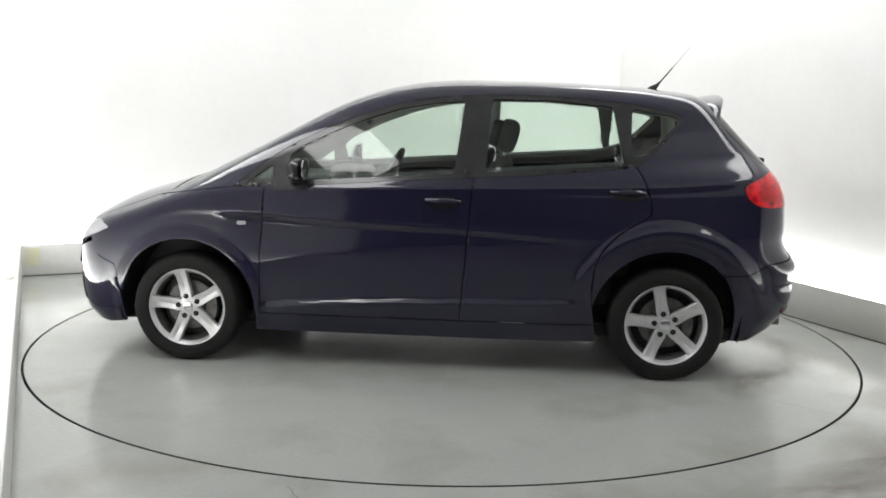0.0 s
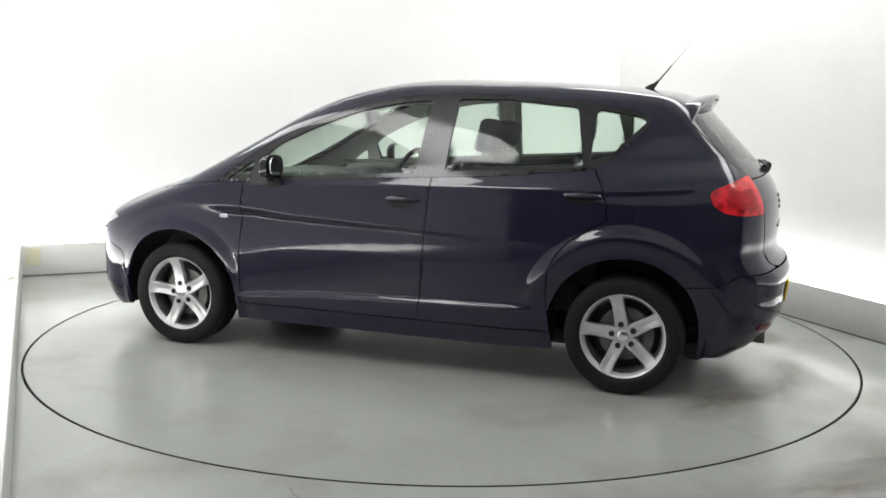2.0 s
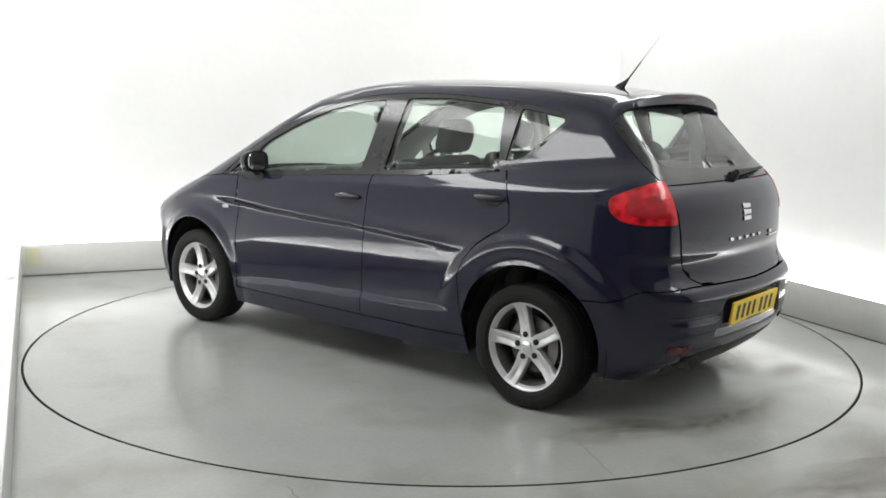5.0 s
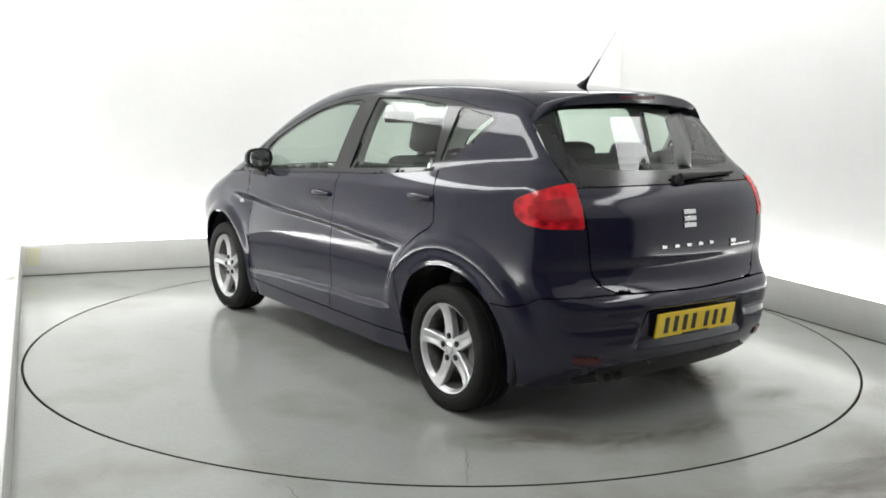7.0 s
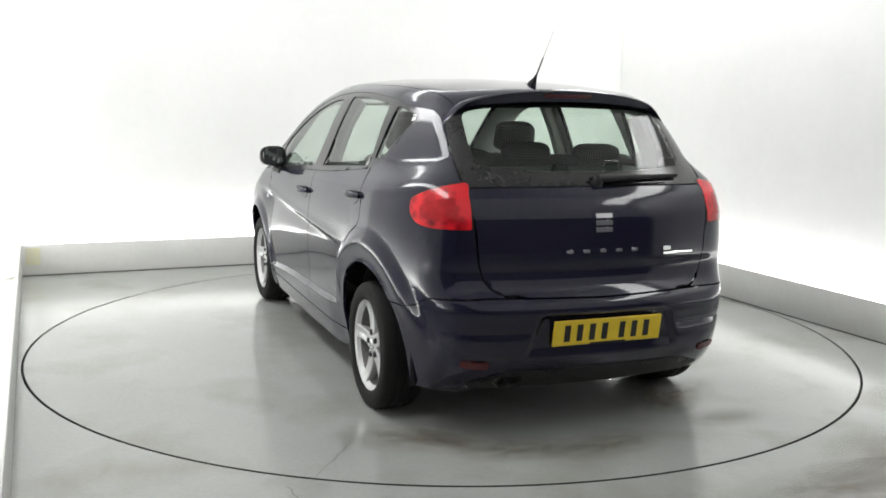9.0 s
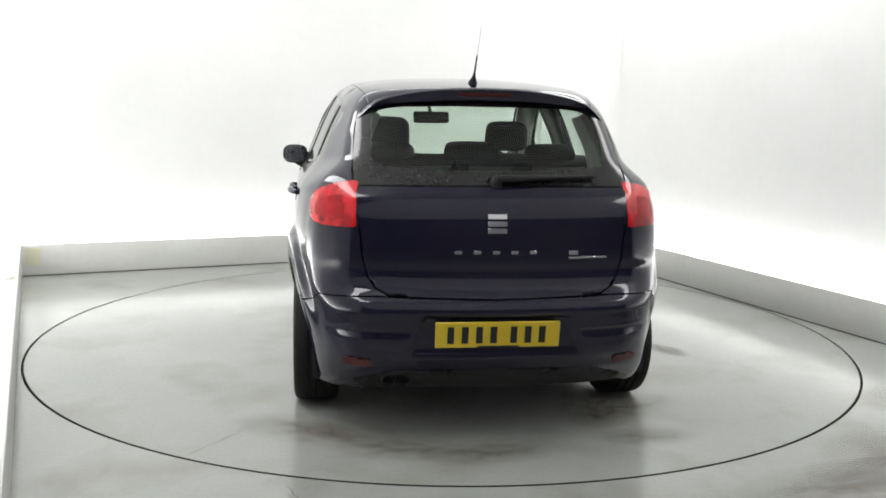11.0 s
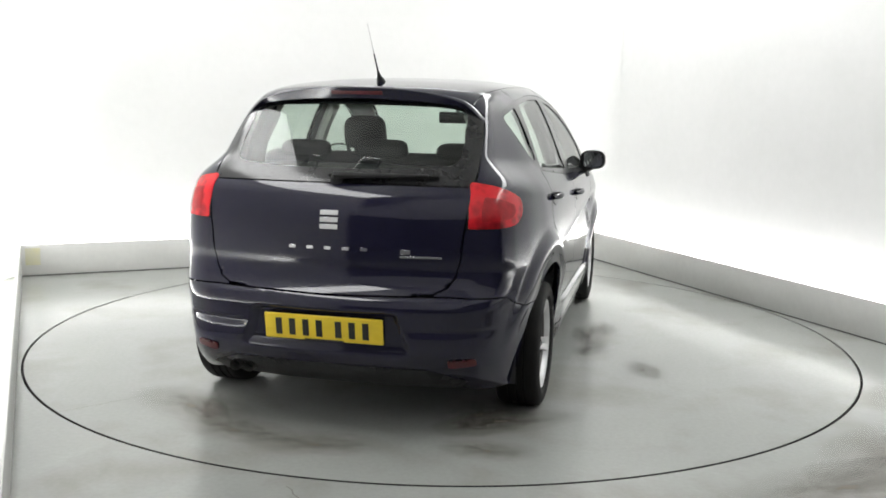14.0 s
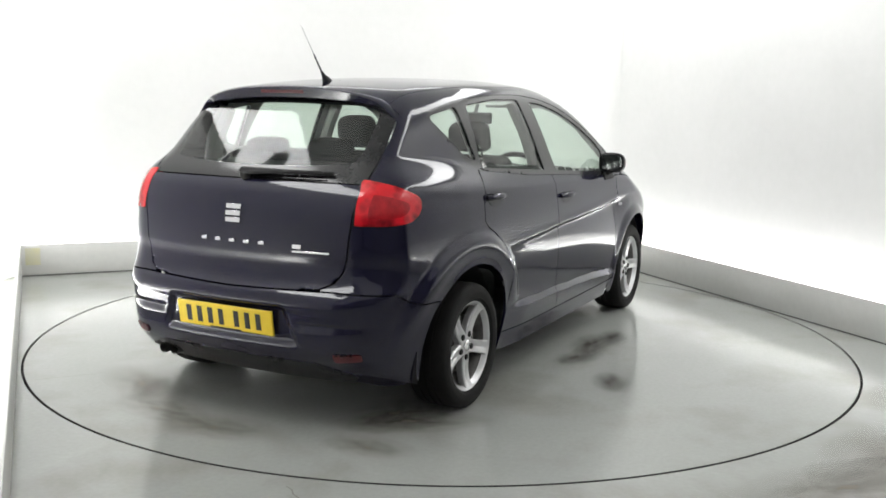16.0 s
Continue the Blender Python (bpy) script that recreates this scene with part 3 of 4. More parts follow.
# window band of the flank
DLO = round_poly([(1.03, 0.985), (0.72, 0.995), (0.0, 1.048), (-0.6, 1.082), (-1.10, 1.132), (-1.18, 1.175), (-1.362, 1.372), (-1.33, 1.412), (-1.05, 1.462), (-0.62, 1.493), (-0.30, 1.495), (-0.02, 1.474), (0.22, 1.425), (0.50, 1.318), (0.75, 1.195)],
                 [0.01, 0, 0, 0, 0.03, 0.06, 0.03, 0.03, 0.05, 0.1, 0.1, 0.1, 0.1, 0.1, 0.1])
GL_QUARTER = round_poly([(0.955, 1.003), (0.815, 1.012), (0.80, 1.115)], 0.02)
GL_FRONT = round_poly([(0.705, 1.023), (-0.160, 1.082), (-0.203, 1.457), (-0.04, 1.447), (0.20, 1.398), (0.44, 1.310), (0.66, 1.205), (0.725, 1.15)], [0.02, 0.02, 0.02, 0.05, 0.1, 0.1, 0.03, 0.02])
GL_REAR = round_poly([(-0.325, 1.092), (-1.045, 1.142), (-0.985, 1.440), (-0.65, 1.470), (-0.35, 1.470)], [0.02, 0.02, 0.03, 0.05, 0.02])
GL_THIRD = round_poly([(-1.075, 1.175), (-1.165, 1.195), (-1.335, 1.374), (-1.31, 1.394), (-1.085, 1.432)], [0.02, 0.04, 0.02, 0.02, 0.03])
pair("window_band", DLO, chart_side, TRIM, car, "gloss black window surround", step=0.014, holes=[GL_QUARTER, GL_FRONT, GL_REAR, GL_THIRD], lift=-0.002)
for nm, g in (("quarter_window", GL_QUARTER), ("front_side_window", GL_FRONT), ("rear_side_window", GL_REAR), ("third_side_window", GL_THIRD)):
    for ob in pair(nm, g, chart_side, GLASS, car, "green-tinted side glass", step=0.04, lift=-0.006, skirt=0.003):
        ob.visible_shadow = False

# ring of paint above the windows: screen pillar, roof rail
bx = np.linspace(COWL + 0.07, -1.33, 60)
hi_edge = edge_side(bx)
i_tip = int(np.argmax(DLO[:, 0]))
i_end = int(np.argmin(np.abs(DLO - np.array([-1.33, 1.412])).sum(1)))
order = [tuple(DLO[k]) for k in range(len(DLO))]
upper = []
k = i_end
while k % len(order) != i_tip:
    upper.append(order[k % len(order)])
    k += 1
upper.append(order[i_tip])
pair("roof_rail", np.array(hi_edge + upper + [(1.2, 0.966), (1.36, 0.940)]), chart_side, PAINT, car, step=0.03)

# lower edge of the window band, front to back
lower = []
k = i_tip
while k % len(order) != i_end:
    lower.append(order[k % len(order)])
    k += 1
lower.append(order[i_end])


def belt_z(x):
    a = np.array([p for p in lower if p[0] > -1.19])[::-1]
    return float(np.interp(x, a[:, 0], a[:, 1]))


SPLIT = lambda z: -0.205 - 0.06 * np.clip((z - 0.3) / 0.76, 0, 1)
FRONT_CUT = lambda z: 0.876 - 0.03 * np.clip((z - 0.6) / 0.4, 0, 1)
DOOR_Z = 0.305
fd = [(FRONT_CUT(z) - G, z) for z in np.linspace(DOOR_Z, belt_z(0.85) - G, 12)]
fd += [(x, belt_z(x) - G) for x in np.linspace(0.83, SPLIT(1.06) + G, 20)]
fd += [(SPLIT(z) + G, z) for z in np.linspace(1.04, DOOR_Z, 12)]
front_doors = pair("front_door", np.array(fd), chart_side, PAINT, car, step=0.012)
rd = [(SPLIT(z) - G, z) for z in np.linspace(DOOR_Z, 1.06, 12)]
rd += [(x, belt_z(x) - G) for x in np.linspace(SPLIT(1.06) - 0.02, -1.10, 16)]
rd += [(-1.145, 1.06), (-1.175, 0.98), (-1.185, 0.90), (-1.15, 0.868), (-1.08, 0.832), (-1.0, 0.775), (-0.94, 0.705), (-0.905, 0.62), (-0.893, 0.5), (-0.90, 0.40), (-0.915, DOOR_Z)]
rear_doors = pair("rear_door", np.array(rd), chart_side, PAINT, car, step=0.012)

# front wing
AF, AR = 0.385, 0.395
fw_ = [(FRONT_CUT(z) + G, z) for z in np.linspace(0.30, belt_z(0.85) - G, 12)]
fw_ += [(1.0, belt_z(1.0) - G), (1.04, 0.980)] + [(1.2, 0.962), (1.36, 0.936)] + edge_side(np.linspace(1.49, 1.90, 12), 0.002)
fw_ += [(U(1.93, 0.66), 0.74), (U(1.86, 0.74), 0.66), (U(1.82, 0.77), 0.58), (U(1.72, 0.81), 0.54), (U(1.675, 0.82), 0.40)] + [p for p in arc_u(WB, 0.315, AF, 12, 180, n=26)] + [(WB - AF, 0.30)]
pair("front_wing", np.array(fw_), chart_side, PAINT, car, step=0.013)
# headlamp and front bumper
hl = round_poly([(U(1.90, 0.67), 0.735), (U(1.80, 0.76), 0.67), (U(2.0, 0.62), 0.60), (U(2.12, 0.42), 0.62), (U(2.09, 0.45), 0.705), (U(2.0, 0.58), 0.765)], 0.02)
fb = [(U(1.676, 0.82) + G, 0.40), (U(1.725, 0.81), 0.535), (U(1.82, 0.77), 0.575), (U(1.85, 0.74), 0.65), (U(1.92, 0.66), 0.735 - 0.004), (U(2.0, 0.58), 0.775), (U_FRONT, 0.775), (U_FRONT, 0.20), (U(2.0, 0.5), 0.20), (U(1.80, 0.74), 0.19), (U(1.665, 0.80), 0.215)]
panel("front_bumper", skin(np.array(fb), chart_side, 0.035, holes=[hl], mirror=True, join=True), PAINT, car)
lens = round_poly([(U(1.74, 0.80), 0.738), (U(1.84, 0.74), 0.69), (U(2.0, 0.62), 0.635), (U(2.08, 0.46), 0.62), (U(2.06, 0.5), 0.70), (U(1.95, 0.62), 0.752), (U(1.84, 0.72), 0.768)], 0.02)
pair("headlamp", lens, chart_side, CLEAR_LENS, car, "clear headlamp", step=0.03, lift=0.003)
grille = round_poly([(U(1.99, 0.6), 0.44), (U_FRONT, 0.42), (U_FRONT, 0.28), (U(1.95, 0.62), 0.30)], 0.01)
panel("lower_grille", skin(grille, chart_side, 0.03, mirror=True, join=True, lift=0.003, skirt=0.006), PLASTIC, car)

# sill
sill = [(x, DOOR_Z - 2 * G) for x in np.linspace(WB - AF - 0.005, -0.915, 24)] + [(-0.93, 0.21)] + [(x, 0.205) for x in np.linspace(-0.9, 0.9, 20)]
pair("sill", np.array(sill), chart_side, PAINT, car, step=0.03)

# rear quarter, from the door round to the hatch
LAMP = round_poly([(U(-1.658, 0.755), 1.046), (U(-1.668, 0.752), 0.985), (U(-1.725, 0.742), 0.945), (U(-1.80, 0.69), 0.934), (U(-1.914, 0.585), 0.934), (U(-1.90, 0.59), 1.02), (U(-1.846, 0.594), 1.124), (U(-1.755, 0.665), 1.100)], [0.035, 0.035, 0.03, 0.02, 0.012, 0.02, 0.02, 0.045])
HATCH = [(0.566, 0.93), (0.560, 0.90), (0.552, 0.80), (0.535, 0.735), (0.505, 0.69), (0.455, 0.666), (0.36, 0.656), (0.0, 0.650)]
HATCH_UP = [(0.580, 1.02), (0.588, 1.126), (0.590, 1.18), (0.583, 1.27), (0.570, 1.36), (0.560, 1.40)]


def rear_u(poly):
    p = chart_rear(np.array(poly, float))
    return [(U(x, y), z) for x, y, z in p]


hatch_u = rear_u(HATCH)
hup_u = rear_u(HATCH_UP)
BZ = lambda u: float(np.interp(u, [U_REAR, U(-1.95, 0.5), U(-1.8, 0.72), -1.70, -1.63], [0.646, 0.655, 0.640, 0.605, 0.585]))
q = [(-1.10 - 0.012, belt_z(-1.10) - G), (-1.151, 1.06), (-1.181, 0.98), (-1.191, 0.90), (-1.153, 0.862), (-1.085, 0.826), (-1.005, 0.77), (-0.946, 0.70), (-0.911, 0.62), (-0.899, 0.5), (-0.905, 0.40)]
q += [(-0.905, 0.315)] + arc_u(-WB, 0.315, AR, 2, 137, y=0.86, n=24)[1:]
q += [(u, BZ(u) + G) for u in np.linspace(-1.60, hatch_u[5][0], 14)]
q += [(u + 0.006, z - 0.003) for u, z in hatch_u[5::-1]]
q += [(u + 0.006, z) for u, z in hup_u] + edge_side(np.linspace(-1.53, -1.33, 10))
q += [order[(i_end - j) % len(order)] for j in range(0, 40) if order[(i_end - j) % len(order)][0] < -1.09 and order[(i_end - j) % len(order)][1] > belt_z(-1.09)]
pair("rear_quarter", np.array(q), chart_side, PAINT, car, step=0.012, holes=[LAMP * 1.0])
lamps = pair("tail_lamp", LAMP, chart_side, RED_LENS, car, "red tail lamp", step=0.02, lift=0.003)

# hatch: glass above, painted leaf below
hl_ = HATCH + [(-y, z) for y, z in HATCH[-2::-1]]
leaf = [(0.575, 1.02), (0.584, 1.098)] + [(y, 1.098 + 0.004 * (1 - (y / 0.58) ** 2)) for y in np.linspace(0.57, -0.57, 30)] + [(-0.584, 1.098), (-0.575, 1.02)] + hl_[::-1]
hatch = panel("hatch_leaf", skin(np.array(leaf), chart_rear, 0.014, lift=0.001), PAINT, car)
hg = [(0.586, 1.104)] + HATCH_UP[1:] + [(0.548, 1.428), (0.40, 1.452), (0.0, 1.462), (-0.40, 1.452), (-0.548, 1.428)] + [(-y, z) for y, z in HATCH_UP[:0:-1]] + [(-0.586, 1.104)]
HOLE = round_poly([(0.505, 1.185), (0.515, 1.26), (0.500, 1.415), (0.40, 1.437), (0.0, 1.447), (-0.40, 1.437), (-0.500, 1.415), (-0.515, 1.26), (-0.505, 1.185), (-0.3, 1.168), (0.0, 1.162), (0.3, 1.168)], [0.05, 0.1, 0.04, 0.1, 0.1, 0.1, 0.04, 0.1, 0.05, 0.1, 0.1, 0.1])
hg = np.array(hg + [(y, 1.104 + 0.004 * (1 - (y / 0.58) ** 2)) for y in np.linspace(-0.57, 0.57, 30)])
panel("hatch_glass_border", skin(hg, chart_rear, 0.026, holes=[HOLE]), TRIM, car, "black-printed border of the rear window")
panel("rear_window", skin(HOLE, chart_rear, 0.04, lift=-0.001, skirt=0.003), GLASS, car, "green-tinted rear window").visible_shadow = False

# rear bumper
rb = [(u, BZ(u) - G) for u in np.linspace(-1.60, U_REAR, 30)]
rb += [(U_REAR, 0.27), (U(-1.95, 0.5), 0.265), (U(-1.85, 0.70), 0.225), (-1.74, 0.215)] + arc_u(-WB, 0.315, AR + 0.003, 193, 138.5, y=0.86, n=14)
rear_bumper = panel("rear_bumper", skin(np.array(rb), chart_side, 0.014, mirror=True, join=True), PAINT, car)
val = [(U_REAR, 0.345), (U(-2.0, 0.45), 0.335), (U(-1.9, 0.62), 0.275), (U(-1.9, 0.62), 0.235), (U(-2.0, 0.45), 0.235), (U_REAR, 0.235)]
panel("rear_valance", skin(np.array(val), chart_side, 0.03, mirror=True, join=True, lift=0.003, skirt=0.01), PLASTIC, car, "black lower bumper valance")

# ---------- spoiler, underbody, cabin shell ----------
def spoiler():
    bm = bmesh.new()
    ys = np.linspace(-0.584, 0.584, 35)
    root = -1.50
    zr = chart_top(np.stack([np.full(35, root), np.clip(ys, -0.5, 0.5)], -1))[:, 2]
    rows = []
    for y, zt in zip(ys, zr):
        e = 1 - (abs(y) / 0.584) ** 3.0
        zt = zt - 0.85 * max(abs(y) - 0.5, 0) - 0.004
        tip_x = -1.542 - 0.090 * (1 - (abs(y) / 0.584) ** 2.2)
        tip_z = zt - 0.022 + 0.042 * e
        low_z = zt - 0.034 - 0.010 * e
        prof = [(root + 0.02, zt - 0.010), (root, zt + 0.003), (tip_x + 0.55 * (root - tip_x), (zt + tip_z) / 2 + 0.004), (tip_x + 0.12 * (root - tip_x), tip_z + 0.002), (tip_x, tip_z - 0.006), (tip_x + 0.14 * (root - tip_x), low_z + 0.012), (tip_x + 0.48 * (root - tip_x), low_z), (tip_x + 0.85 * (root - tip_x), low_z + 0.002), (root + 0.02, min(zt - 0.030, low_z + 0.01))]
        rows.append([bm.verts.new((px, y, pz)) for px, pz in prof])
    n = len(rows[0])
    for a, b in zip(rows, rows[1:]):
        for j in range(n):
            bm.faces.new((a[j], a[(j + 1) % n], b[(j + 1) % n], b[j]))
    bm.faces.new(rows[0][::-1])
    bm.faces.new(rows[-1])
    bmesh.ops.recalc_face_normals(bm, faces=bm.faces)
    return bm


sp = part("spoiler", spoiler(), PAINT, car, "navy roof spoiler")
part("high_brake_light", box_bm(-0.003, 0.008, -0.12, 0.12, -0.009, 0.009, 0.003), REFLECTOR, sp, "dark red brake light strip", m=pose(-1.6205, 0, 1.487, 0, -23, 0))
part("floor_pan", box_bm(-1.72, 1.75, -0.62, 0.62, 0.19, 0.27, 0.02), PLASTIC, car, "black underbody")
for s in (1, -1):
    part("sill_box", box_bm(-0.86, 0.86, min(s * 0.6, s * 0.81), max(s * 0.6, s * 0.81), 0.20, 0.30, 0.02), PLASTIC, car, "black inner sill")


def wheel_liner(x, s):
    bm = bmesh.new()
    rings = []
    for yy in (0.50, 0.765 if x < 0 else 0.79):
        rings.append([bm.verts.new((x + r_ * math.cos(a), s * yy, 0.315 + r_ * math.sin(a))) for r_, a in ((AF + 0.014, radians(k)) for k in range(-14, 195, 8))])
    for j in range(len(rings[0]) - 1):
        bm.faces.new((rings[0][j], rings[0][j + 1], rings[1][j + 1], rings[1][j]))
    bm.faces.new(rings[0])
    return bm


for x in (WB, -WB):
    for s in (1, -1):
        part("wheel_arch_liner", wheel_liner(x, s), PLASTIC, car, "black wheel arch liner")

xs = np.linspace(-1.50, 0.30, 30)
panel("roof_lining", skin(np.array([(x, edge_y(x) - 0.01) for x in xs] + [(x, -edge_y(x) + 0.01) for x in xs[::-1]]), chart_top, 0.08, lift=-0.035, skirt=0.0), LINING, car, "pale grey roof lining")
card = [(0.84, 0.32), (0.84, 0.95), (0.2, 0.985), (-0.6, 1.03), (-1.08, 1.07), (-1.55, 1.06), (-1.55, 0.75), (-0.86, 0.72), (-0.84, 0.32)]
pair("door_lining", np.array(card), chart_side, CABIN, car, "dark grey door lining", step=0.04, lift=-0.05, skirt=0.0)
for s in (1, -1):
    us = np.linspace(0.98, -1.40, 30)
    zl = np.interp(us, [-1.40, -1.165, -1.05, -0.33, -0.19, 0.70, 0.98], [1.205, 1.165, 1.118, 1.068, 1.060, 0.998, 0.985])
    sk = chart_side(np.stack([us, zl + 0.02], -1))
    part("window_sill_lining", tube_bm([(p[0], s * (p[1] - 0.050), z) for p, z in zip(sk, zl)], 0.040, 8), CABIN, car, "dark grey window sill lining")
for s in (1, -1):
    bm = tube_bm([(-0.262, s * 0.735, 1.02), (-0.268, s * 0.705, 1.15), (-0.275, s * 0.65, 1.30), (-0.285, s * 0.575, 1.45)], 0.035, 8)
    part("pillar_lining", bm, LINING, car, "pale grey pillar lining")
    bm = tube_bm([(-1.42, s * 0.60, 1.08), (-1.44, s * 0.555, 1.25), (-1.42, s * 0.49, 1.40)], 0.045, 8)
    part("pillar_lining", bm, LINING, car, "pale grey pillar lining")
pair("window_lining", DLO, chart_side, LINING, car, "pale grey lining round the side windows", step=0.03, holes=[GL_QUARTER, GL_FRONT, GL_REAR, GL_THIRD], lift=-0.026, skirt=0.0)
pair("roof_rail_lining", np.array(hi_edge + upper + [(1.2, 0.966), (1.36, 0.940)]), chart_side, LINING, car, "pale grey roof rail lining", step=0.05, lift=-0.028, skirt=0.0)
# tail lining behind the hatch and parcel shelf
part("parcel_shelf", box_bm(-1.80, -1.22, -0.57, 0.57, 1.115, 1.145, 0.012), CABIN, car, "dark grey parcel shelf")
part("boot_lining", box_bm(-1.80, -1.75, -0.52, 0.52, 0.60, 1.06, 0.01), CABIN, car, "dark boot lining")


# ---------- wheels ----------
TYRE = [(0.205, -0.085), (0.215, -0.098), (0.262, -0.106), (0.296, -0.099), (0.310, -0.086), (0.3155, -0.066), (0.316, -0.042), (0.309, -0.040), (0.309, -0.034), (0.316, -0.032), (0.316, -0.004), (0.309, -0.002), (0.309, 0.004), (0.316, 0.006),
        (0.316, 0.032), (0.309, 0.034), (0.309, 0.040), (0.316, 0.042), (0.3155, 0.066), (0.310, 0.086), (0.303, 0.095), (0.296, 0.099), (0.288, 0.1015), (0.270, 0.1055), (0.262, 0.106), (0.245, 0.104), (0.232, 0.102), (0.228, 0.098), (0.217, 0.094), (0.210, 0.085)]
BARREL = [(0.196, -0.085), (0.186, -0.06), (0.178, 0.02), (0.188, 0.052), (0.193, 0.066)]
RIM = [(0.193, 0.066), (0.196, 0.070), (0.202, 0.082), (0.208, 0.089), (0.2135, 0.091), (0.217, 0.088), (0.216, 0.078)]


TYRE = [(0.21 + (r - 0.21) * 0.8396 if r > 0.21 else r, y) for r, y in TYRE]


def spoke_bm(angle):
    """One broad spoke with a groove along its face."""
    bm = bmesh.new()
    secs = []
    for r, w, y in ((0.028, 0.026, 0.066), (0.060, 0.034, 0.067), (0.095, 0.0315, 0.064), (0.135, 0.0305, 0.066), (0.170, 0.0315, 0.072), (0.190, 0.034, 0.080), (0.203, 0.040, 0.086)):
        g = 0.0 if r < 0.07 or r > 0.195 else 0.005
        prof = [(-w, y - 0.034), (-w, y - 0.005), (-w * 0.86, y), (-w * 0.20, y - g * 0.3), (0, y - g), (w * 0.20, y - g * 0.3), (w * 0.86, y), (w, y - 0.005), (w, y - 0.034)]
        ca, sa = math.cos(angle), math.sin(angle)
        secs.append([bm.verts.new((r * ca - k * sa, yy, r * sa + k * ca)) for k, yy in prof])
    for a, b in zip(secs, secs[1:]):
        for j in range(len(a)):
            i = (j + 1) % len(a)
            bm.faces.new((a[j], a[i], b[i], b[j]))
    bmesh.ops.recalc_face_normals(bm, faces=bm.faces)
    return bm


def wheel(first):
    w = empty("wheel")
    w.parent = car
    part("tyre", lathe_bm(TYRE, 72), RUBBER, w, "black rubber tyre")
    part("rim", lathe_bm(RIM, 72), ALLOY, w, "silver alloy rim")
    part("rim_barrel", lathe_bm(BARREL, 48), STEEL, w, "dark inner rim barrel")
    for k in range(5):
        part("spoke", spoke_bm(radians(first + 72 * k)), ALLOY, w)
    part("hub", lathe_bm([(0.0005, 0.069), (0.030, 0.069), (0.034, 0.0685), (0.052, 0.066), (0.056, 0.05), (0.056, 0.03)], 40), ALLOY, w)
    part("centre_cap", lathe_bm([(0.0005, 0.076), (0.022, 0.0755), (0.027, 0.073), (0.028, 0.066)], 32), CHROME, w, "chrome centre cap")
    for k in range(5):
        a = radians(first + 72 * k)
        bm = lathe_bm([(0.0005, 0.0740), (0.0100, 0.0740), (0.0120, 0.0725), (0.0145, 0.0712), (0.0148, 0.06)], 14)
        part("wheel_bolt", bm, PLASTIC, w, "black capped bolt", m=pose(0.057 * math.cos(a), 0, 0.057 * math.sin(a)))
    part("brake_disc", lathe_bm([(0.0005, 0.030), (0.075, 0.030), (0.078, 0.012), (0.136, 0.012), (0.136, -0.010), (0.07, -0.010)], 48), STEEL, w, "worn steel brake disc")
    bm = bmesh.new()
    for k in range(5):
        a0, a1 = radians(150 + 12 * k), radians(162 + 12 * k)
        vs = []
        for a in (a0, a1):
            for r in (0.095, 0.15):
                for y in (-0.02, 0.032):
                    vs.append(bm.verts.new((r * math.cos(a), y, r * math.sin(a))))
        bmesh.ops.convex_hull(bm, input=vs)
    part("brake_caliper", bm, STEEL, w, "grey brake caliper")
    part("wheel_back", lathe_bm([(0.0005, -0.03), (0.178, -0.03), (0.18, -0.06)], 40), PLASTIC, w, "dark backing plate")
    return w


wy = 0.742
wl = wheel(78)
wl.matrix_basis = pose(WB, wy, 0.315)
for m in (pose(-WB, wy + 0.004, 0.315), pose(-WB, -wy - 0.004, RAD_T, 0, 0, 180) @ pose(0, 0, 0, 0, 27, 0), pose(WB, -wy, RAD_T, 0, 0, 180) @ pose(0, 0, 0, 0, 40, 0)):
    copy_thing(wl, m)


# ---------- fittings ----------
def on_side(u, z, s=1):
    p = chart_side(np.array([[u, z]]))
    n = normals_at(p)[0]
    return Vector((p[0][0], s * p[0][1], p[0][2])), Vector((n[0], s * n[1], n[2]))


def on_rear(y, z):
    p = chart_rear(np.array([[y, z]]))
    n = normals_at(p)[0]
    return Vector(p[0]), Vector(n)


def frame_on(p, n, along):
    """A pose on the skin: z outward, x along the given way."""
    x = (along - n * along.dot(n)).normalized()
    y = n.cross(x)
    return Matrix(((x.x, y.x, n.x, p.x), (x.y, y.y, n.y, p.y), (x.z, y.z, n.z, p.z), (0, 0, 0, 1)))


def oval(cx, cz, rx, rz, n=28):
    return np.array([(cx + rx * math.cos(2 * math.pi * k / n), cz + rz * math.sin(2 * math.pi * k / n)) for k in range(n)])


# door handles, each over a flat dark oval painted as its shaded hollow
for cx, cz, doors in ((-0.112, 0.938, front_doors), (-1.062, 1.003, rear_doors)):
    for door, s in zip(doors, (1, -1)):
        d = skin(oval(cx, cz - 0.008, 0.078, 0.036), chart_side, 0.02, lift=0.0016, skirt=0.004, mirror=True)
        panel("handle_shade", [d[0 if s > 0 else 1]], TRIM, door, "flat dark patch painted as the shade behind the handle")
        p, n = on_side(cx, cz, s)
        pts = []
        for k in range(13):
            t = k / 12
            q_, n_ = on_side(cx + 0.088 - 0.176 * t, cz + 0.004 - 0.004 * t, s)
            off = 0.006 + 0.026 * math.sin(math.pi * min(max((t - 0.02) / 0.96, 0), 1)) ** 0.55
            pts.append(q_ + n_ * off)
        bm = tube_bm(pts, 0.0155, 10, taper=[0.7 + 0.3 * math.sin(math.pi * k / 12) for k in range(13)])
        part("handle", bm, PAINT, door, "navy pull handle")

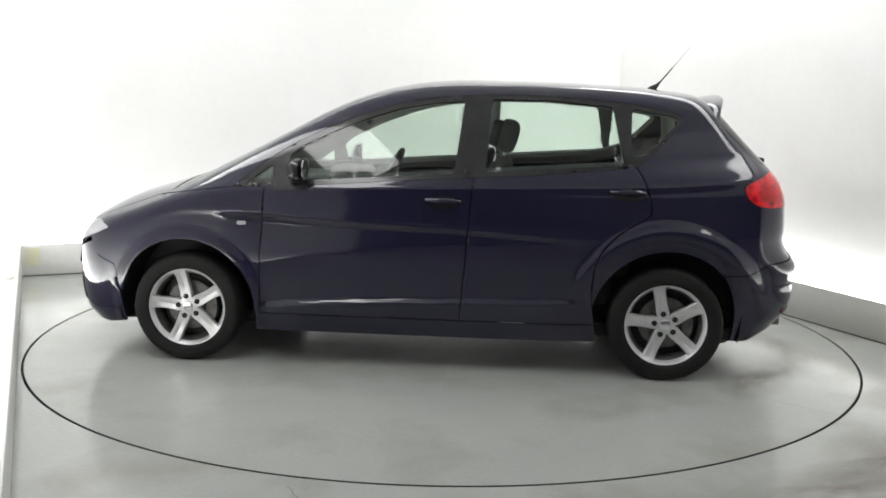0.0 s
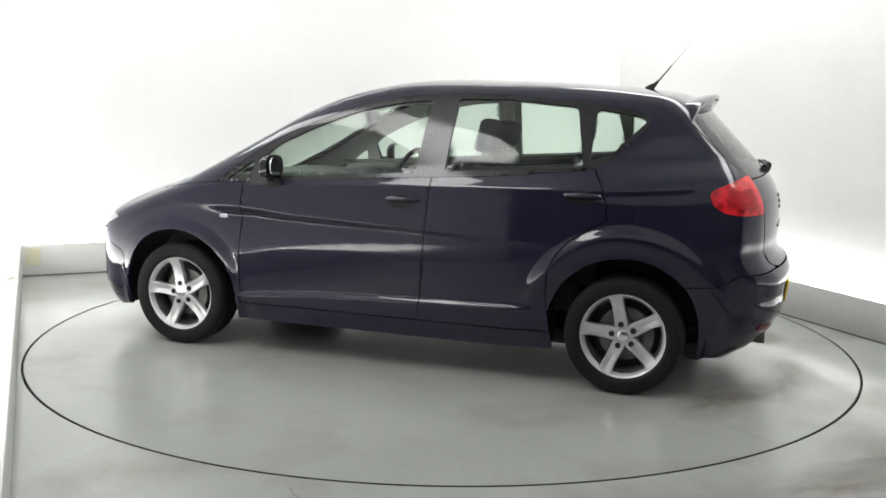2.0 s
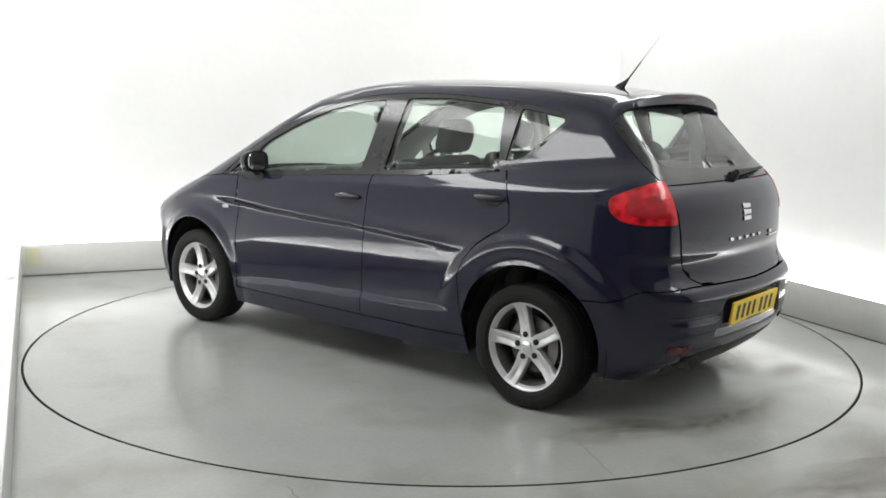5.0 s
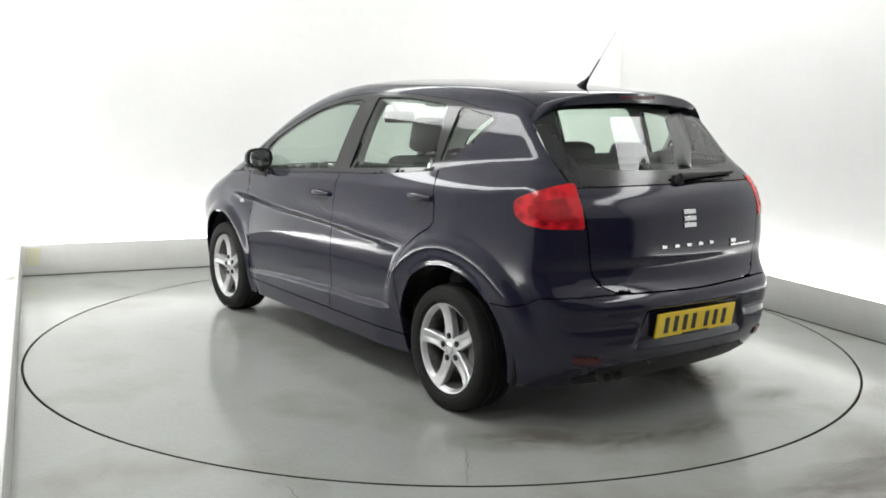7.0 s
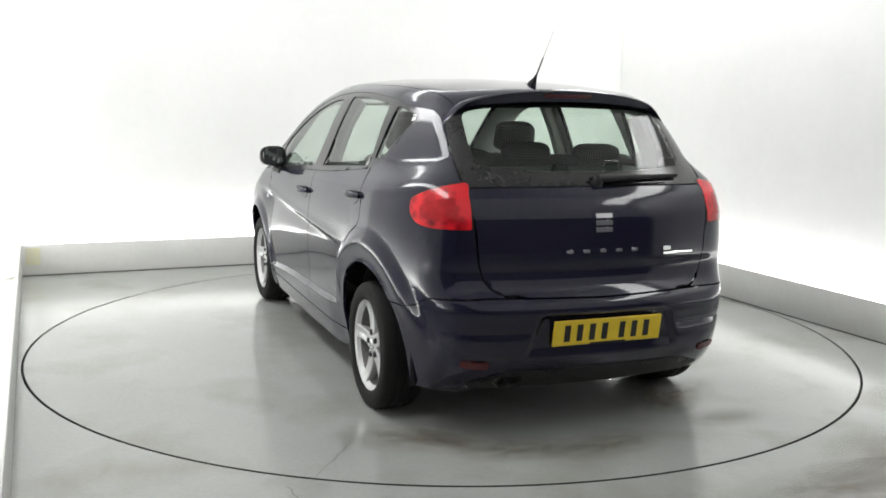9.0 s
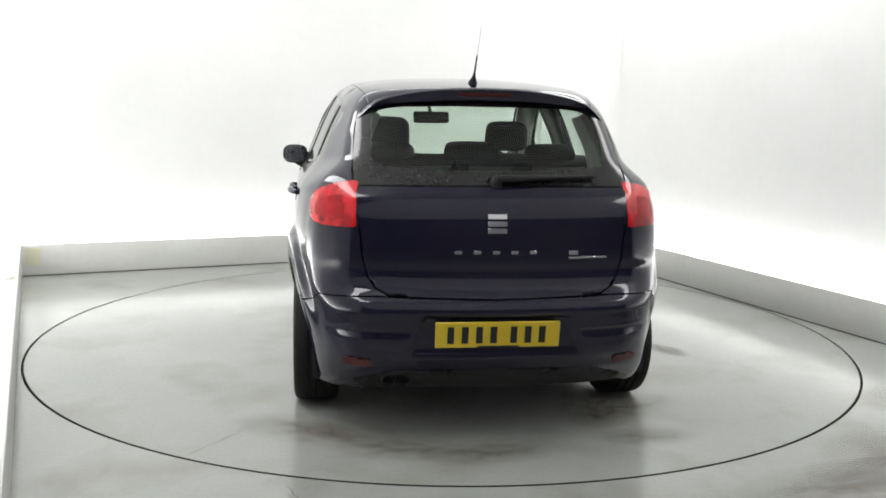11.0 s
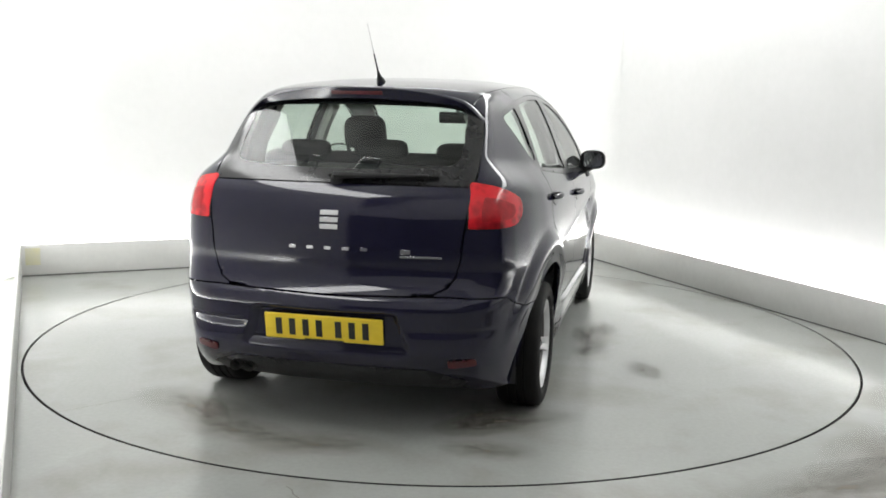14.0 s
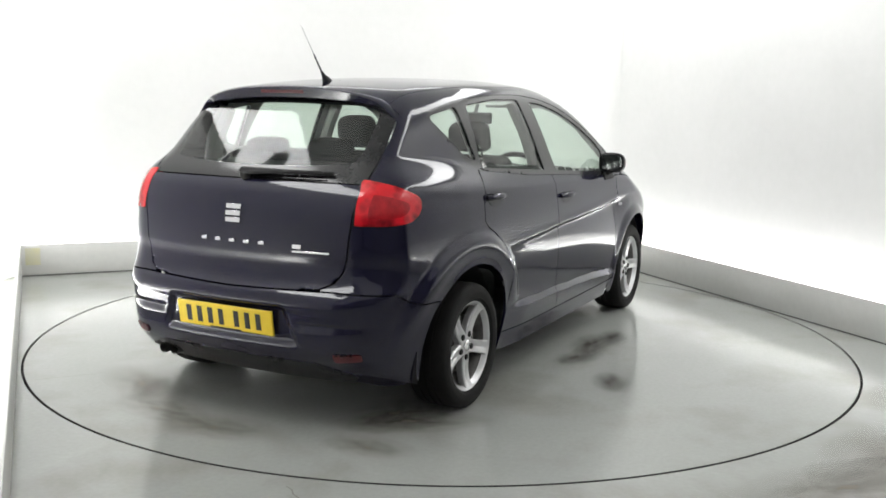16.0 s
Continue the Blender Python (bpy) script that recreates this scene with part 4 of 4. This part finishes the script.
# side repeaters
for s in (1, -1):
    d = skin(round_poly([(0.998, 0.781), (0.998, 0.803), (0.948, 0.803), (0.948, 0.781)], 0.011), chart_side, 0.012, lift=0.006, skirt=0.008, mirror=True)
    panel("side_repeater", [d[0 if s > 0 else 1]], CLEAR_LENS, car, "clear side indicator lens")


# door mirrors
def mirror_shell(s):
    bm = bmesh.new()
    rows = []
    n = 24
    for t, k in ((0.0, 0.86), (0.04, 0.97), (0.3, 1.0), (0.6, 0.90), (0.85, 0.62), (1.0, 0.12)):
        row = []
        for j in range(n):
            a = 2 * math.pi * j / n
            c, sn = math.cos(a), math.sin(a)
            yy = 0.088 * k * abs(c) ** 0.72 * (1 if c > 0 else -1)
            zz = 0.068 * k * abs(sn) ** 0.72 * (1 if sn > 0 else -1)
            row.append(bm.verts.new((0.085 * t + 0.018 * yy / 0.09, s * yy, zz - 0.012 * t)))
        rows.append(row)
    for a, b in zip(rows, rows[1:]):
        for j in range(n):
            bm.faces.new((a[j], a[(j + 1) % n], b[(j + 1) % n], b[j]))
    bm.faces.new(rows[0])
    bm.faces.new(rows[-1])
    bmesh.ops.recalc_face_normals(bm, faces=bm.faces)
    return bm


def mirror_glass(s):
    bm = bmesh.new()
    n = 24
    vs, low = [], []
    for j in range(n):
        a = 2 * math.pi * j / n
        c, sn = math.cos(a), math.sin(a)
        yy = 0.071 * abs(c) ** 0.72 * (1 if c > 0 else -1)
        zz = 0.054 * abs(sn) ** 0.72 * (1 if sn > 0 else -1)
        vs.append(bm.verts.new((-0.0035 + 0.018 * yy / 0.09, s * yy, zz)))
        low.append(bm.verts.new((0.002 + 0.018 * yy / 0.09, s * yy, zz)))
    bm.faces.new(vs)
    for j in range(n):
        bm.faces.new((vs[j], low[j], low[(j + 1) % n], vs[(j + 1) % n]))
    bmesh.ops.recalc_face_normals(bm, faces=bm.faces)
    return bm


for s in (1, -1):
    at = pose(0.625, s * 0.880, 1.088, 0, 0, s * 4) @ Matrix.Diagonal((0.93, 0.93, 0.93, 1))
    shell = part("door_mirror", mirror_shell(s), TRIM, car, "gloss black door mirror housing", m=at)
    part("mirror_glass", mirror_glass(s), MIRROR, shell, "silver mirror glass", m=pose(-0.006, 0, 0, 0, 0, s * 9))
    bm = tube_bm([(0.70, s * 0.80, 1.018), (0.675, s * 0.835, 1.024), (0.665, s * 0.872, 1.040), (0.66, s * 0.90, 1.058)], 0.026, 10, taper=[1.5, 1.15, 0.95, 0.8])
    part("mirror_arm", bm, PLASTIC, car, "black mirror arm")
    d = skin(round_poly([(0.80, 0.975), (0.60, 0.975), (0.62, 1.015), (0.735, 1.028), (0.79, 1.10)], 0.02), chart_side, 0.02, lift=0.006, skirt=0.012, mirror=True)
    panel("mirror_foot", [d[0 if s > 0 else 1]], PLASTIC, car, "black mirror foot")

# aerial
zb = float(chart_top(np.array([[-1.27, 0.0]]))[0, 2])
part("aerial_base", tube_bm([(-1.245, 0, zb - 0.01), (-1.262, 0, zb + 0.008), (-1.285, 0, zb + 0.028), (-1.30, 0, zb + 0.046)], 0.02, 12, taper=[1.3, 1.0, 0.5, 0.3]), PLASTIC, car, "black aerial base")
part("aerial_mast", tube_bm([(-1.297, 0, zb + 0.04), (-1.365, 0, zb + 0.125), (-1.37, 0, zb + 0.131), (-1.47, 0, zb + 0.255)], 0.0042, 8, taper=[1, 0.9, 0.25, 0.15]), PLASTIC, car, "thin black aerial mast")

# rear wiper
p, n = on_rear(-0.005, 1.118)
hub = part("wiper_hub", tube_bm([p - n * 0.005, p + n * 0.018, p + n * 0.03], 0.024, 14, taper=[1.2, 1.0, 0.6]), PLASTIC, car, "black wiper hub")
pts = [on_rear(y, 1.120 + 0.018 * abs(y)) for y in np.linspace(0.0, -0.40, 9)]
part("wiper_arm", tube_bm([p + n * 0.030 for p, n in pts], 0.010, 8, taper=[1.7, 1.6, 1.4, 1.2, 1.0, 0.8, 0.7, 0.6, 0.5]), PLASTIC, car, "black wiper arm")
pts = [on_rear(y, 1.128 + 0.012 * abs(y)) for y in np.linspace(0.03, -0.44, 10)]
part("wiper_blade", tube_bm([p + n * 0.012 for p, n in pts], 0.008, 6), RUBBER, car, "rubber wiper blade")

# lamp insets: reversing and indicator fields within the red lens
for s in (0, 1):
    c = LAMP.mean(0)
    rim_ = [tuple(c + (k - c) * 1.045) for k in LAMP]
    d = skin(np.array(rim_), chart_side, 0.02, holes=[np.array([c + (k - c) * 0.995 for k in LAMP])], lift=0.0008, skirt=0.008, mirror=True)
    panel("lamp_seal", [d[s]], TRIM, lamps[s], "black lamp seal")
    # darker reflector bowl that shows through the lens
    d = skin(np.array([c + (k - c) * np.array([0.60, 0.52]) + np.array([-0.008, -0.006]) for k in LAMP]), chart_side, 0.014, lift=0.0040, skirt=0.003, mirror=True)
    panel("lamp_bowl", [d[s]], RED_DEEP, lamps[s], "darker red reflector bowl")


# badge, lettering as plain chrome shapes, plate with plain bars
def slab(w, h, t=0.003, bevel=0.0008):
    return box_bm(-w / 2, w / 2, -h / 2, h / 2, -0.002, t, bevel, 1)


def stick(name, y, z, w, h, material, parent, label="", t=0.004, lean=0.0, lift=0.001):
    p, n = on_rear(y, z)
    m = frame_on(p + n * lift, n, Vector((0, -1, 0)))
    bm = slab(w, h, t)
    if lean:
        for v in bm.verts:
            v.co.x += lean * v.co.y
    return part(name, bm, material, parent, label, m=m)


for dz in (0.029, 0.0, -0.029):
    stick("badge_bar", 0.0, 0.956 + dz, 0.080, 0.021, CHROME, hatch, "plain chrome badge bar", lift=0.003)
for k in range(5):
    stick("model_bar", 0.162 - 0.079 * k, 0.837, 0.030, 0.014, CHROME, hatch, "small chrome bar", lift=0.003)
stick("side_badge_bar", -0.395, 0.812, 0.175, 0.009, CHROME, hatch, "thin chrome bar", lift=0.003)
stick("side_badge_bar", -0.330, 0.833, 0.042, 0.018, CHROME, hatch, "small chrome bar", lift=0.003)

pm = Matrix.Translation((-2.0475, 0, 0.503)) @ pose(0, 0, 0, 0, -8.5, 0) @ Matrix(((0, 0, -1, 0), (-1, 0, 0, 0), (0, 1, 0, 0), (0, 0, 0, 1)))
plate = part("number_plate", box_bm(-0.262, 0.262, -0.056, 0.056, -0.008, 0.004, 0.003, 1), PLATE_YELLOW, car, "yellow number plate with plain black bars", m=pm)
x = -0.222
for k in range(7):
    part("plate_bar", box_bm(x + 0.010, x + 0.038, -0.037, 0.037, 0.003, 0.0052, 0.0006, 1), PLATE_BLACK, plate, "plain black bar")
    x += 0.060 if k != 3 else 0.085
part("dealer_bar", box_bm(-0.085, 0.09, -0.0545, -0.048, 0.003, 0.0046, 0.0003, 1), PLATE_BLACK, plate, "thin dark bar")
# fog reflectors, exhaust, bumper strip
for s in (1, -1):
    d = skin(round_poly([(U(-1.98, 0.52), 0.388), (U(-1.93, 0.63), 0.392), (U(-1.92, 0.64), 0.362), (U(-1.97, 0.53), 0.352)], 0.012), chart_side, 0.01, lift=0.006, skirt=0.010, mirror=True)
    panel("rear_reflector", [d[0 if s > 0 else 1]], REFLECTOR, rear_bumper, "dull red rear reflector")
bm = bmesh.new()
for yy in (0.385, 0.45):
    tube_bm([(-1.60, yy, 0.26), (-1.85, yy, 0.285), (-1.955, yy, 0.283)], 0.026, 16, bm, caps=False)
    tube_bm([(-1.955, yy, 0.283), (-1.86, yy, 0.283)], 0.022, 16, bm, caps=False)
part("exhaust_pipe", bm, STEEL, car, "twin dull steel exhaust tips")
part("silencer", tube_bm([(-1.62, 0.25, 0.25), (-1.62, 0.55, 0.25)], 0.09, 20), PLASTIC, car, "dark rear silencer")

# ---------- cabin ----------
def cushion(x0, x1, y0, y1, z0, z1, r, m=None, seg=4):
    bm = box_bm(x0, x1, y0, y1, z0, z1, r, seg)
    return bm


def headrest_bm(y, z0, z1, half, deep=0.10):
    """A padded headrest: rounded outline, swelling towards its middle."""
    bm = bmesh.new()
    n, rows = 28, []
    zc, hz = (z0 + z1) / 2, (z1 - z0) / 2
    for t, k in ((-0.5, 0.62), (-0.44, 0.84), (-0.25, 0.97), (0.0, 1.0), (0.25, 0.97), (0.44, 0.84), (0.5, 0.62)):
        row = []
        for j in range(n):
            a = 2 * math.pi * j / n
            c, sn = math.cos(a), math.sin(a)
            yy = half * k * abs(c) ** 0.45 * (1 if c > 0 else -1) * (1.0 - 0.05 * sn)
            zz = hz * k * abs(sn) ** 0.45 * (1 if sn > 0 else -1)
            row.append(bm.verts.new((deep * t - 0.01 + 0.012 * (zz / hz) ** 2, y + yy, zc + zz)))
        rows.append(row)
    for a, b in zip(rows, rows[1:]):
        for j in range(n):
            bm.faces.new((a[j], a[(j + 1) % n], b[(j + 1) % n], b[j]))
    bm.faces.new(rows[0])
    bm.faces.new(rows[-1])
    bmesh.ops.recalc_face_normals(bm, faces=bm.faces)
    return bm


def front_seat(y, slide, top):
    seat = empty("front_seat")
    seat.parent = car
    part("seat_base", cushion(-0.30 + slide, 0.22 + slide, y - 0.25, y + 0.25, 0.36, 0.56, 0.06), FABRIC, seat)
    lean = pose(-0.26 + slide, y, 0.52, 0, -14, 0)
    part("backrest", cushion(-0.07, 0.05, -0.245, 0.245, 0.0, 0.655, 0.055), FABRIC, seat, m=lean)
    part("headrest", headrest_bm(0.0, 0.674, top, 0.124), FABRIC, seat, m=lean)
    for dy in (-0.07, 0.07):
        part("headrest_post", tube_bm([(-0.01, dy, 0.58), (-0.01, dy, 0.68)], 0.006, 8), CHROME, seat, m=lean)
    return seat


front_seat(0.345, 0.02, 0.865)
front_seat(-0.352, 0.10, 0.845)
bench = empty("rear_bench")
bench.parent = car
part("bench_base", cushion(-1.02, -0.55, -0.64, 0.64, 0.36, 0.56, 0.06), FABRIC, bench)
part("bench_back", cushion(-0.07, 0.05, -0.62, 0.62, 0.0, 0.70, 0.04), FABRIC, bench, m=pose(-1.02, 0, 0.52, 0, -15, 0))
for y, h in ((0.40, 0.755), (0.0, 0.765), (-0.40, 0.755)):
    part("rear_headrest", headrest_bm(y, 0.665, h, 0.128, 0.085), FABRIC, bench, m=pose(-1.02, 0, 0.52, 0, -15, 0))

bm = box_bm(0.56, 1.26, -0.62, 0.62, 0.60, 0.990, 0.07, 4)
part("dashboard", bm, CABIN, car, "dark grey dashboard")
part("instrument_hood", cushion(0.46, 0.74, -0.53, -0.21, 0.90, 1.03, 0.05), CABIN, car, "dark instrument hood")
sw = empty("steering_wheel", pose(0.36, -0.37, 0.97, 0, 62, 0))
sw.parent = car
part("steering_rim", tube_bm([(0.185 * math.cos(a), 0.185 * math.sin(a), 0) for a in np.linspace(0, 2 * math.pi, 41)], 0.016, 10, caps=False), PLASTIC, sw)
part("steering_hub", cushion(-0.07, 0.07, -0.08, 0.08, -0.04, 0.02, 0.03), PLASTIC, sw)
for a in (90, 270, 0):
    part("steering_spoke", tube_bm([(0.05 * math.cos(radians(a)), 0.05 * math.sin(radians(a)), -0.01), (0.18 * math.cos(radians(a)), 0.18 * math.sin(radians(a)), 0)], 0.014, 8), PLASTIC, sw)
rv = part("rear_view_mirror", cushion(-0.018, 0.018, -0.12, 0.12, -0.038, 0.038, 0.016), PLASTIC, car, "black rear-view mirror", m=pose(0.43, -0.005, 1.345, 0, 12, 8))
part("mirror_stem", tube_bm([(0.01, 0, 0.03), (0.05, 0, 0.10)], 0.012, 8), PLASTIC, rv)
for s in (1, -1):
    part("sun_visor", cushion(0.22, 0.40, s * 0.36 - 0.18, s * 0.36 + 0.18, 1.418, 1.434, 0.006, seg=2), LINING, car, "grey sun visor", m=pose(0, 0, 0))

# ---------- marks on the turntable and floor ----------
STAINS = [(-0.10, 0.925, 0.30, 0.13, 5), (-0.33, 1.01, 0.22, 0.10, 10), (0.62, 1.21, 0.20, 0.11, 20), (0.22, 0.93, 0.22, 0.12, -20)]
CRACK_A, CRACK_B = (1.887, -1.500), (1.517, -1.170)
JOINT_A, JOINT_B = (-0.575, -2.45), (-0.30, -2.95)
for x, y, rx, ry, a in STAINS:
    soft_stain("oil_spot", x, y, rx, ry, a, OIL, turntable, "dark oily spot")
GRIME_SPOTS = [(1.55, 0.42, 0.34, 0.22, -20), (1.72, -0.86, 0.20, 0.10, 30), (1.657, -0.95, 0.42, 0.20, 60), (1.943, -0.64, 0.30, 0.16, 80), (1.63, 0.52, 0.40, 0.16, -60), (1.99, 0.48, 0.24, 0.13, 90), (2.05, -0.25, 0.34, 0.16, 95)]
for k, (x, y, rx, ry, a) in enumerate(GRIME_SPOTS):
    soft_stain("grime_patch", x, y, rx, ry, a, GRIME, turntable, "faint brown tyre grime", z=0.0005 + 0.00002 * k)
part("surface_crack", line_bm(CRACK_A, CRACK_B, 0.0025, 3), CRACK, turntable, "fine scratch in the coating")
for k, (x, y, rx, ry, a) in enumerate([(2.05, -1.95, 0.75, 0.32, 40), (1.55, -2.35, 0.6, 0.22, 25), (2.35, -1.25, 0.4, 0.2, 65)]):
    st = soft_stain("floor_grime", x, y, rx, ry, a, GRIME, None, "", z=0.0005 + 0.0001 * k)
    tagged(st, "faint brown grime on the epoxy floor", "stain", kind="structure")
joint = part("floor_joint", line_bm(JOINT_A, JOINT_B, 0.004, 8), CRACK)
tagged(joint, "fine dark joint in the epoxy floor", "joint", kind="structure")


# ---------- the turntable turns the car ----------
def motions():
    steps = [0.5 * i for i in range(33)]
    walk(turntable, [(t, pose(0, 0, 0, 0, 0, heading(t) - HEAD_0)) for t in steps])
    walk(car, [(t, pose(0, 0, 0, 0, 0, heading(t)) @ pose(CAR_OFF[0], CAR_OFF[1], -0.016)) for t in steps])


motions()
